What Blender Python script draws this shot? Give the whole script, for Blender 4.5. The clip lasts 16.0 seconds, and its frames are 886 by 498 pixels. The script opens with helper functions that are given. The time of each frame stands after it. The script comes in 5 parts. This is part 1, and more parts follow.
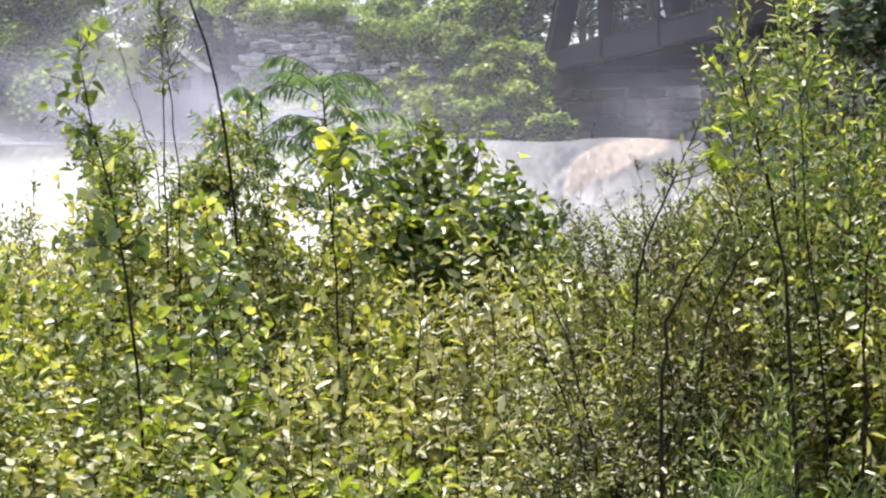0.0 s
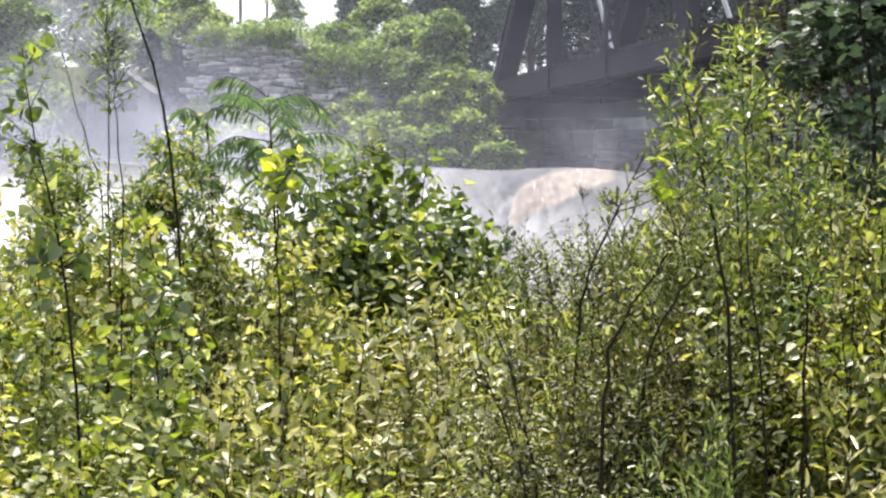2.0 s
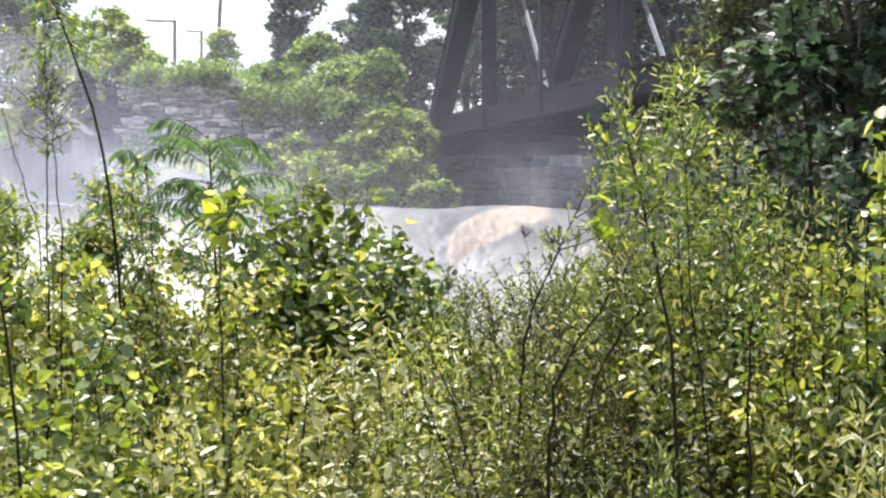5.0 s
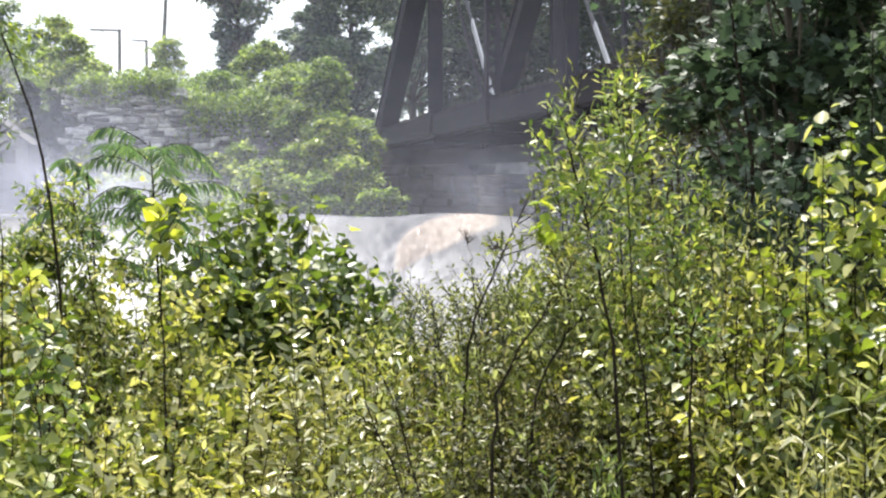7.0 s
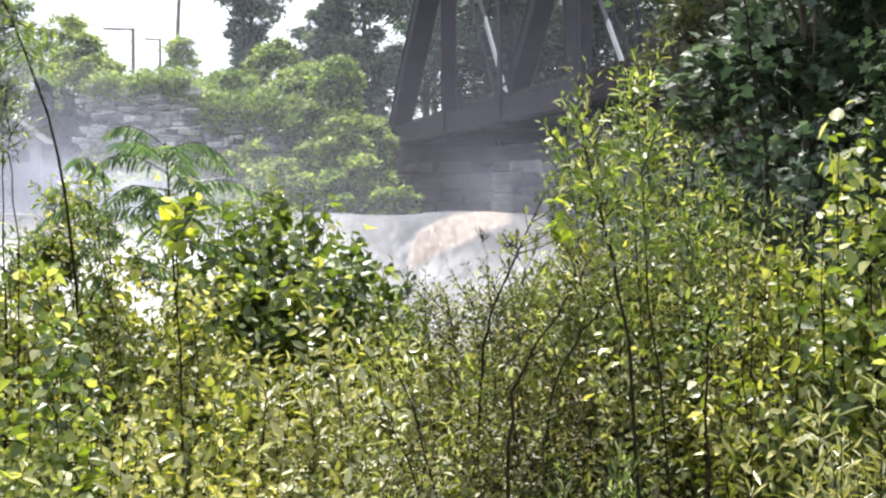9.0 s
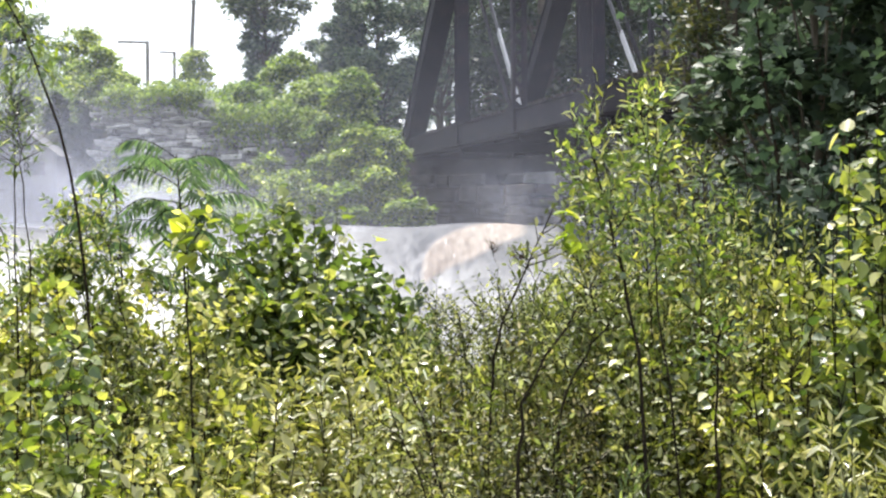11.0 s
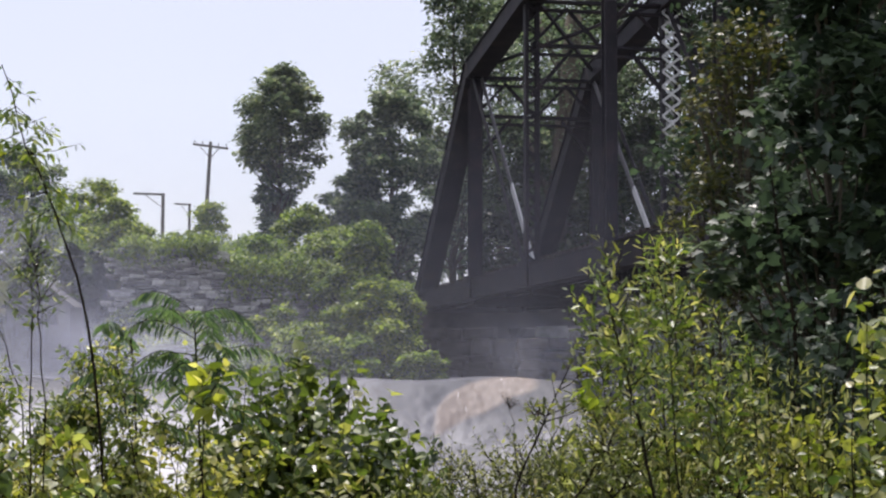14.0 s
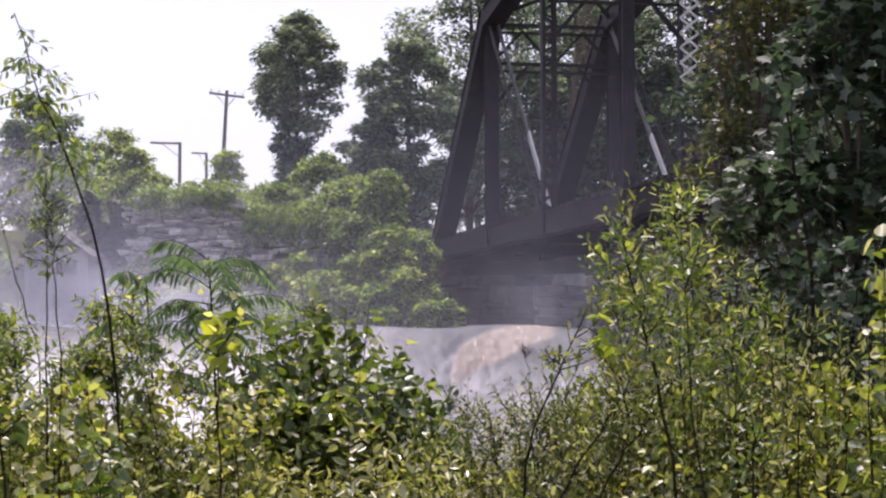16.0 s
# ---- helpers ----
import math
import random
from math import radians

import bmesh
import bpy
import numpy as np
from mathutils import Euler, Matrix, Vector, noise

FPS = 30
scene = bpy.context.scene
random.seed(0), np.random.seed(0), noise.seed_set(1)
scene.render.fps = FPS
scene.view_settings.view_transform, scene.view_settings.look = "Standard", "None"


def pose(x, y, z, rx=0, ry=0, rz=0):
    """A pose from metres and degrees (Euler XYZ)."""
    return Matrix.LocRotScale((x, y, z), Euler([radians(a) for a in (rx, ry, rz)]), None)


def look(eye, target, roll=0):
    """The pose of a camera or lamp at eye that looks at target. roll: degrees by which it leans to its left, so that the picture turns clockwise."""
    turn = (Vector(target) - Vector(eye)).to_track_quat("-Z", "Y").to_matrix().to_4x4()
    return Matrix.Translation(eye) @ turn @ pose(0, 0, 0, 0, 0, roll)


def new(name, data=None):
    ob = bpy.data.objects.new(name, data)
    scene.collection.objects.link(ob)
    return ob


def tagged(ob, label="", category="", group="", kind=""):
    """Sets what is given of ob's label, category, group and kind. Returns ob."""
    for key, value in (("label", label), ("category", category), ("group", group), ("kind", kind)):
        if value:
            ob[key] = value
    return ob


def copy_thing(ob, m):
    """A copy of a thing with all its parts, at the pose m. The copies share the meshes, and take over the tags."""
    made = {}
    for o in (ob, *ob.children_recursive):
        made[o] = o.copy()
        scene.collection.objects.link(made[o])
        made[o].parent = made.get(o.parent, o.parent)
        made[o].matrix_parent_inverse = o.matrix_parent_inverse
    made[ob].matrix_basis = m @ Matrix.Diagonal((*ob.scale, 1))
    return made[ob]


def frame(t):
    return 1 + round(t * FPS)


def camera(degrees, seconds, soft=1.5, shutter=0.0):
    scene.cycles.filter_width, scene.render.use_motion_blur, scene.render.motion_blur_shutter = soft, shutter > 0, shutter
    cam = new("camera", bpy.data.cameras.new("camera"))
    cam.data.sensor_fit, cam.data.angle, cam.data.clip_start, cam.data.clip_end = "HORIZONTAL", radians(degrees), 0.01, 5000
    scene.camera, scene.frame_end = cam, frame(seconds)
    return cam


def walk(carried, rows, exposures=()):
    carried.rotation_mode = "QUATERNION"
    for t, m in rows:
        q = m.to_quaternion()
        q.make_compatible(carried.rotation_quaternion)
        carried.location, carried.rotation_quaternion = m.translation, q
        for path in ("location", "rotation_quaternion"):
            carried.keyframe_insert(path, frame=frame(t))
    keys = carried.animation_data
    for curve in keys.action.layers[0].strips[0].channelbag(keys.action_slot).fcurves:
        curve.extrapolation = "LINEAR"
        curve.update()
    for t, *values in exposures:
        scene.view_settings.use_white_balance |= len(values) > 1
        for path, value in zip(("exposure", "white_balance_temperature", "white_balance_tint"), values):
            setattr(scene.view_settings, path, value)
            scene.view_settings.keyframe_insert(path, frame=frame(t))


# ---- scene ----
LENS = 29.28
cam = camera(LENS, 16.0, soft=2.3)
ROWS = [
    (0.0, pose(0.0053, -0.0103, 1.7067, 86.213, 0, 4.683) @ pose(0, 0, 0, 0, 0, -0.388)),
    (0.2, pose(0.0120, -0.0050, 1.7040, 86.237, 0, 3.980) @ pose(0, 0, 0, 0, 0, -0.410)),
    (0.3, pose(0.0145, -0.0030, 1.7025, 86.150, 0, 3.620) @ pose(0, 0, 0, 0, 0, -0.420)),
    (0.5, pose(0.0181, -0.0006, 1.7007, 86.442, 0, 2.958) @ pose(0, 0, 0, 0, 0, -0.433)),
    (0.7, pose(0.0170, -0.0010, 1.7010, 86.815, 0, 2.540) @ pose(0, 0, 0, 0, 0, -0.150)),
    (0.8, pose(0.0160, -0.0015, 1.7011, 86.850, 0, 2.500) @ pose(0, 0, 0, 0, 0, -0.050)),
    (0.9, pose(0.0152, -0.0019, 1.7012, 87.100, 0, 2.450) @ pose(0, 0, 0, 0, 0, 0.100)),
    (1.0, pose(0.0146, -0.0022, 1.7013, 87.526, 0, 2.437) @ pose(0, 0, 0, 0, 0, 0.260)),
    (1.5, pose(0.0119, -0.0060, 1.6997, 87.182, 0, 2.580) @ pose(0, 0, 0, 0, 0, 0.504)),
    (2.0, pose(0.0083, -0.0040, 1.6980, 87.134, 0, 2.832) @ pose(0, 0, 0, 0, 0, 0.760)),
    (2.2, pose(0.0070, -0.0028, 1.6982, 87.085, 0, 2.690) @ pose(0, 0, 0, 0, 0, 0.720)),
    (2.5, pose(0.0051, -0.0011, 1.6984, 87.251, 0, 1.910) @ pose(0, 0, 0, 0, 0, 0.653)),
    (2.8, pose(0.0015, -0.0015, 1.7004, 87.464, 0, 1.430) @ pose(0, 0, 0, 0, 0, 0.460)),
    (3.0, pose(-0.0008, -0.0018, 1.7017, 87.577, 0, 1.186) @ pose(0, 0, 0, 0, 0, 0.333)),
    (3.5, pose(-0.0079, 0.0009, 1.7030, 88.064, 0, 0.810) @ pose(0, 0, 0, 0, 0, 0.342)),
    (3.7, pose(-0.0247, -0.0050, 1.7038, 88.105, 0, 0.931) @ pose(0, 0, 0, 0, 0, 0.331)),
    (5.8, pose(-0.0106, 0.0103, 1.6998, 88.595, 0, -0.042) @ pose(0, 0, 0, 0, 0, 0.068)),
    (6.0, pose(-0.0101, 0.0152, 1.6957, 88.236, 0, -0.369) @ pose(0, 0, 0, 0, 0, -0.061)),
    (6.5, pose(-0.0039, 0.0248, 1.7002, 88.428, 0, -0.676) @ pose(0, 0, 0, 0, 0, -0.262)),
    (7.0, pose(0.0034, 0.0026, 1.6958, 88.736, 0, -1.060) @ pose(0, 0, 0, 0, 0, -0.059)),
    (7.5, pose(0.0043, -0.0022, 1.6950, 89.106, 0, -1.253) @ pose(0, 0, 0, 0, 0, 0.066)),
    (8.0, pose(-0.0008, -0.0063, 1.6964, 89.026, 0, -1.264) @ pose(0, 0, 0, 0, 0, -0.049)),
    (8.5, pose(-0.0025, -0.0049, 1.6939, 88.820, 0, -1.086) @ pose(0, 0, 0, 0, 0, -0.135)),
    (8.7, pose(-0.0047, -0.0047, 1.6966, 88.656, 0, -0.615) @ pose(0, 0, 0, 0, 0, -0.195)),
    (10.8, pose(0.0128, -0.0036, 1.6964, 89.026, 0, -0.590) @ pose(0, 0, 0, 0, 0, -0.233)),
    (11.0, pose(0.0127, -0.0061, 1.6968, 89.069, 0, -0.121) @ pose(0, 0, 0, 0, 0, -0.333)),
    (11.5, pose(0.0158, -0.0009, 1.6965, 88.734, 0, -0.223) @ pose(0, 0, 0, 0, 0, -0.267)),
    (12.0, pose(0.0107, -0.0038, 1.6951, 88.502, 0, -0.297) @ pose(0, 0, 0, 0, 0, -0.279)),
    (12.5, pose(0.0066, -0.0078, 1.6939, 88.434, 0, -0.000) @ pose(0, 0, 0, 0, 0, -0.190)),
    (12.8, pose(-0.0020, -0.0082, 1.6965, 89.010, 0, -0.585) @ pose(0, 0, 0, 0, 0, -0.215)),
    (13.0, pose(-0.0077, -0.0085, 1.6982, 89.342, 0, -0.479) @ pose(0, 0, 0, 0, 0, -0.232)),
    (13.1, pose(-0.0086, -0.0078, 1.6996, 89.275, 0, -0.580) @ pose(0, 0, 0, 0, 0, -0.190)),
    (13.2, pose(-0.0094, -0.0070, 1.7010, 89.480, 0, -0.600) @ pose(0, 0, 0, 0, 0, -0.151)),
    (13.3, pose(-0.0106, -0.0078, 1.7025, 89.670, 0, -0.750) @ pose(0, 0, 0, 0, 0, -0.110)),
    (13.4, pose(-0.0117, -0.0086, 1.7040, 90.780, 0, -0.620) @ pose(0, 0, 0, 0, 0, -0.073)),
    (13.5, pose(-0.0133, -0.0112, 1.7057, 92.190, 0, -0.780) @ pose(0, 0, 0, 0, 0, 0.023)),
    (13.6, pose(-0.0121, -0.0111, 1.7055, 93.123, 0, -0.634) @ pose(0, 0, 0, 0, 0, 0.040)),
    (13.7, pose(-0.0109, -0.0109, 1.7053, 93.990, 0, -0.360) @ pose(0, 0, 0, 0, 0, 0.060)),
    (13.8, pose(-0.0097, -0.0108, 1.7052, 94.248, 0, -0.120) @ pose(0, 0, 0, 0, 0, 0.080)),
    (14.0, pose(-0.0073, -0.0105, 1.7048, 94.234, 0, 0.276) @ pose(0, 0, 0, 0, 0, 0.123)),
    (14.2, pose(-0.0070, -0.0028, 1.7057, 94.080, 0, 0.083) @ pose(0, 0, 0, 0, 0, 0.010)),
    (14.5, pose(-0.0065, 0.0088, 1.7071, 93.640, 0, 0.626) @ pose(0, 0, 0, 0, 0, -0.155)),
    (14.8, pose(-0.0069, 0.0160, 1.7058, 93.047, 0, 0.705) @ pose(0, 0, 0, 0, 0, -0.080)),
    (15.0, pose(-0.0072, 0.0208, 1.7050, 92.750, 0, 1.089) @ pose(0, 0, 0, 0, 0, -0.033)),
    (15.5, pose(-0.0025, 0.0183, 1.7025, 92.047, 0, 1.682) @ pose(0, 0, 0, 0, 0, 0.094)),
    (15.8, pose(0.0001, 0.0176, 1.7048, 92.353, 0, 1.340) @ pose(0, 0, 0, 0, 0, 0.020)),
    (16.0, pose(0.0019, 0.0171, 1.7064, 92.483, 0, 0.857) @ pose(0, 0, 0, 0, 0, -0.032)),
]
EXPOSURES = [(0.0, 0.72, 6500, 12), (3.0, 0.75, 6500, 9), (6.0, 0.84, 6500, 8), (13.2, 0.81, 6450, 8), (13.55, 0.62, 6450, 11), (14.0, -0.20, 6350, 16), (14.6, -0.17, 6350, 17), (15.2, 0.0, 6350, 21), (16.0, 0.05, 6400, 26)]
walk(cam, ROWS, EXPOSURES)

# ---- light ----
SUN_AZ = radians(-10.0)      # from the line of sight, positive is towards the bridge
SUN_EL = radians(66.0)
world = bpy.data.worlds.new("sky")
scene.world = world
world.use_nodes = True
wn = world.node_tree.nodes
wl = world.node_tree.links
sky = wn.new("ShaderNodeTexSky")
sky.sky_type = "NISHITA"
sky.sun_disc = False
sky.sun_elevation = SUN_EL
sky.sun_rotation = SUN_AZ
sky.dust_density = 1.5
sky.air_density = 1.0
wn["Background"].inputs["Strength"].default_value = 0.138
# thin summer haze whitens the whole sky
haze = wn.new("ShaderNodeMix")
haze.data_type = "RGBA"
haze.inputs[0].default_value = 0.6
haze.inputs[7].default_value = (8.4, 8.45, 9.1, 1)
wl.new(sky.outputs["Color"], haze.inputs[6])
wl.new(haze.outputs[2], wn["Background"].inputs["Color"])
sun = new("sun", bpy.data.lights.new("sun", "SUN"))
sun.data.energy = 5.0
sun.data.angle = radians(0.6)
sun.data.color = (1.0, 0.95, 0.86)
to_sun = Vector((math.sin(SUN_AZ) * math.cos(SUN_EL), math.cos(SUN_AZ) * math.cos(SUN_EL), math.sin(SUN_EL)))
sun.matrix_world = look(to_sun * 50, (0, 0, 0))

# ---- materials ----
def mat(name):
    m = bpy.data.materials.new(name)
    m.use_nodes = True
    nt = m.node_tree
    nt.nodes.clear()
    out = nt.nodes.new("ShaderNodeOutputMaterial")
    return m, nt, out


def ramp(nt, fac, stops):
    r = nt.nodes.new("ShaderNodeValToRGB")
    while len(r.color_ramp.elements) < len(stops):
        r.color_ramp.elements.new(0.5)
    for e, (p, c) in zip(r.color_ramp.elements, stops):
        e.position = p
        e.color = (*c, 1)
    nt.links.new(fac, r.inputs["Fac"])
    return r.outputs["Color"]


def noise_tex(nt, scale, detail=4.0, coords="Object", stretch=(1, 1, 1), rough=0.55):
    tc = nt.nodes.new("ShaderNodeTexCoord")
    mp = nt.nodes.new("ShaderNodeMapping")
    mp.inputs["Scale"].default_value = stretch
    n = nt.nodes.new("ShaderNodeTexNoise")
    n.inputs["Scale"].default_value = scale
    n.inputs["Detail"].default_value = detail
    n.inputs["Roughness"].default_value = rough
    nt.links.new(tc.outputs[coords], mp.inputs["Vector"])
    nt.links.new(mp.outputs["Vector"], n.inputs["Vector"])
    return n.outputs["Fac"]


def mixed(nt, a, b, fac, mode="MIX"):
    m = nt.nodes.new("ShaderNodeMix")
    m.data_type = "RGBA"
    m.blend_type = mode
    for sock, v in ((m.inputs[0], fac), (m.inputs[6], a), (m.inputs[7], b)):
        if isinstance(v, (int, float)):
            sock.default_value = v
        elif isinstance(v, tuple):
            sock.default_value = (*v, 1)
        else:
            nt.links.new(v, sock)
    return m.outputs[2]


def surface(name, stops, scale=4.0, rough=0.8, bump=0.3, metal=0.0, grain=40.0, stretch=(1, 1, 1), per_object=0.0, spec=0.3):
    """An opaque surface: a noisy ramp of colours, fine grain and relief."""
    m, nt, out = mat(name)
    b = nt.nodes.new("ShaderNodeBsdfPrincipled")
    big = noise_tex(nt, scale, 5.0, stretch=stretch)
    fine = noise_tex(nt, grain, 6.0, stretch=stretch)
    col = ramp(nt, big, stops)
    shade = ramp(nt, fine, [(0.3, (0.72, 0.72, 0.72)), (0.7, (1.12, 1.12, 1.12))])
    col = mixed(nt, col, shade, 0.8, "MULTIPLY")
    if per_object:
        oi = nt.nodes.new("ShaderNodeObjectInfo")
        lo, hi = 1 - per_object, 1 + per_object * 0.6
        tone = ramp(nt, oi.outputs["Random"], [(0.0, (lo, lo * 0.98, lo * 0.95)), (0.5, (1, 1, 1)), (1.0, (hi, hi * 0.99, hi * 0.96))])
        col = mixed(nt, col, tone, 1.0, "MULTIPLY")
    nt.links.new(col, b.inputs["Base Color"])
    b.inputs["Roughness"].default_value = rough
    b.inputs["Metallic"].default_value = metal
    b.inputs["Specular IOR Level"].default_value = spec
    bp = nt.nodes.new("ShaderNodeBump")
    bp.inputs["Strength"].default_value = bump
    bp.inputs["Distance"].default_value = 0.02
    nt.links.new(fine, bp.inputs["Height"])
    nt.links.new(bp.outputs["Normal"], b.inputs["Normal"])
    nt.links.new(b.outputs["BSDF"], out.inputs["Surface"])
    return m


def leaf_mat(name, stops, glow, rough=0.42, through_part=0.45, patch=1.2, spec=0.45):
    """Leaves: each of its own tone, lit from behind as well as from the front."""
    m, nt, out = mat(name)
    geo = nt.nodes.new("ShaderNodeNewGeometry")
    oi = nt.nodes.new("ShaderNodeObjectInfo")
    add = nt.nodes.new("ShaderNodeMath")
    add.operation = "ADD"
    nt.links.new(geo.outputs["Random Per Island"], add.inputs[0])
    nt.links.new(oi.outputs["Random"], add.inputs[1])
    fr = nt.nodes.new("ShaderNodeMath")
    fr.operation = "FRACT"
    nt.links.new(add.outputs[0], fr.inputs[0])
    col = ramp(nt, fr.outputs[0], stops)
    big = noise_tex(nt, patch, 3.0)
    col = mixed(nt, col, ramp(nt, big, [(0.3, (0.75, 0.8, 0.8)), (0.7, (1.15, 1.1, 1.0))]), 1.0, "MULTIPLY")
    own = ramp(nt, oi.outputs["Random"], [(0.0, (0.78, 0.86, 0.8)), (0.5, (1.0, 1.0, 1.0)), (1.0, (1.15, 1.1, 0.92))])
    col = mixed(nt, col, own, 1.0, "MULTIPLY")
    b = nt.nodes.new("ShaderNodeBsdfPrincipled")
    nt.links.new(col, b.inputs["Base Color"])
    sheen = nt.nodes.new("ShaderNodeMapRange")
    for k, v in (("From Min", 0.0), ("From Max", 1.0), ("To Min", rough - 0.13), ("To Max", rough + 0.16)):
        sheen.inputs[k].default_value = v
    nt.links.new(geo.outputs["Random Per Island"], sheen.inputs["Value"])
    nt.links.new(sheen.outputs["Result"], b.inputs["Roughness"])
    b.inputs["Specular IOR Level"].default_value = spec
    tr = nt.nodes.new("ShaderNodeBsdfTranslucent")
    nt.links.new(mixed(nt, col, glow, 1.0, "MULTIPLY"), tr.inputs["Color"])
    mx = nt.nodes.new("ShaderNodeMixShader")
    mx.inputs[0].default_value = through_part
    nt.links.new(b.outputs["BSDF"], mx.inputs[1])
    nt.links.new(tr.outputs["BSDF"], mx.inputs[2])
    nt.links.new(mx.outputs[0], out.inputs["Surface"])
    return m


GLOW = (1.68, 1.75, 0.55)
GLOW_CREAM = (1.52, 1.6, 0.6)
# cream end stops of these ramps paint sun glints onto a share of leaves
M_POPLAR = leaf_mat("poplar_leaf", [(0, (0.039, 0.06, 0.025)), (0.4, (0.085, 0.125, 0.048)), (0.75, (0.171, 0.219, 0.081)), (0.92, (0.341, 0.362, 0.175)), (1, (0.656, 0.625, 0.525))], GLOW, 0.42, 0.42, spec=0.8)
# yellow leaves; on the saplings the tone paints sun glowing through them
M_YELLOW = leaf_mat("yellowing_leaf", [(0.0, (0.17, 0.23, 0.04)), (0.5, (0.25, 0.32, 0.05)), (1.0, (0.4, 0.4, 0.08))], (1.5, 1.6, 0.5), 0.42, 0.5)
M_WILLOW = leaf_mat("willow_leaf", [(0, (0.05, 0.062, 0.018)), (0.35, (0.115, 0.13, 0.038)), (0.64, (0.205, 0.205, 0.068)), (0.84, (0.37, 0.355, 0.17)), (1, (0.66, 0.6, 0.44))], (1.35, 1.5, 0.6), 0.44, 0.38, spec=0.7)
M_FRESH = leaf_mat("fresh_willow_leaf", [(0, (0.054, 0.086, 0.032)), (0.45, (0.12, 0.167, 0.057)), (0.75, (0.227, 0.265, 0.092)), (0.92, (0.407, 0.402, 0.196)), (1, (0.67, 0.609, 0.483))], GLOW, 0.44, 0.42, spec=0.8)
# lighter copy of the poplar leaf, with sunlight put into its greens
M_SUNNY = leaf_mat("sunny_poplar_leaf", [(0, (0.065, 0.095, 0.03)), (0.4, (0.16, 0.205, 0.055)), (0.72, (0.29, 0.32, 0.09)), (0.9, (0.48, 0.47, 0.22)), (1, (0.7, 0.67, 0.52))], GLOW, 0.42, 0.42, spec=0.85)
M_DRY = leaf_mat("dry_seed_head", [(0.0, (0.05, 0.03, 0.025)), (1.0, (0.14, 0.085, 0.06))], (1.2, 1.1, 1.0), 0.6, 0.2)
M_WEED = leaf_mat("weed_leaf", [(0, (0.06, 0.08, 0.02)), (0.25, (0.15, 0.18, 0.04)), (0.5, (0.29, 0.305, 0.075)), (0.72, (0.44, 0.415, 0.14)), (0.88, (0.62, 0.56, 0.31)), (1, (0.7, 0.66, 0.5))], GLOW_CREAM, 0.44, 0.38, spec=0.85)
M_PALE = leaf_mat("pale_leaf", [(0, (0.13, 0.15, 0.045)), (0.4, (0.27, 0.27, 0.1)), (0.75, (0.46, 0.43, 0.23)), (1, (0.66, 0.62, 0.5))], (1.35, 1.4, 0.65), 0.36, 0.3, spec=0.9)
M_GRASS = leaf_mat("grass_blade", [(0, (0.06, 0.085, 0.035)), (0.5, (0.12, 0.155, 0.06)), (0.85, (0.22, 0.25, 0.1)), (1, (0.45, 0.45, 0.26))], (1.4, 1.6, 0.75), 0.42, 0.42)
M_SUMAC = leaf_mat("sumac_leaf", [(0.0, (0.06, 0.095, 0.06)), (0.6, (0.11, 0.155, 0.085)), (1.0, (0.24, 0.28, 0.13))], (1.4, 1.7, 1.1), 0.42, 0.5)
# dark greens carry the maples' shade in the colour
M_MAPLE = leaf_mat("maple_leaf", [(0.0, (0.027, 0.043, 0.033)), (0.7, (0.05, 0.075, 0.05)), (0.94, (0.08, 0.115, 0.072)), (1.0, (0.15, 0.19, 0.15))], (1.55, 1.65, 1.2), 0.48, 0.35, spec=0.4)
# pale copy for single leaves, painting the sky's sheen on top
M_MAPLE_SKYLIT = leaf_mat("pale_maple_leaf", [(0.0, (0.05, 0.08, 0.045)), (0.5, (0.11, 0.16, 0.09)), (1.0, (0.3, 0.36, 0.28))], (1.4, 1.7, 1.0), 0.4, 0.4, spec=0.5)
M_OLIVE = leaf_mat("olive_bush_leaf", [(0.0, (0.03, 0.036, 0.018)), (0.6, (0.065, 0.07, 0.03)), (1.0, (0.13, 0.125, 0.055))], (1.5, 1.55, 0.8), 0.5, 0.42)
# darker leaf copy: the woods' shade is put into its colour
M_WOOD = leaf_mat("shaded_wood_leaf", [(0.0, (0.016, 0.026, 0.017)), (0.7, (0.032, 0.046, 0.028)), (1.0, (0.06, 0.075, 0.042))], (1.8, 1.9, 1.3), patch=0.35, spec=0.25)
# greyed and blued, which puts distant haze into the leaf colour
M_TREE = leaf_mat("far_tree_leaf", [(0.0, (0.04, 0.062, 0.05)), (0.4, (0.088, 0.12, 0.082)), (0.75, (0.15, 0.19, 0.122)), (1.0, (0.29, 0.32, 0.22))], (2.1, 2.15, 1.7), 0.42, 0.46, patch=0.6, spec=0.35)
M_BUSH = leaf_mat("far_bush_leaf", [(0.0, (0.034, 0.06, 0.022)), (0.35, (0.105, 0.145, 0.042)), (0.7, (0.225, 0.27, 0.08)), (1.0, (0.48, 0.51, 0.18))], (1.95, 2.2, 1.1), 0.5, 0.38, patch=0.9, spec=0.25)
M_BARK = surface("bark", [(0.3, (0.05, 0.04, 0.03)), (0.7, (0.12, 0.1, 0.075))], 6, 0.9, 0.6, stretch=(1, 1, 0.2))
M_TWIG = surface("twig", [(0.3, (0.012, 0.0095, 0.007)), (0.7, (0.032, 0.025, 0.017))], 20, 0.9, 0.3, spec=0.05)
M_STEEL = surface("weathered_steel", [(0.3, (0.013, 0.0115, 0.0155)), (0.55, (0.02, 0.0165, 0.0215)), (0.75, (0.042, 0.028, 0.029))], 1.5, 0.75, 0.25, 0.0, 30)
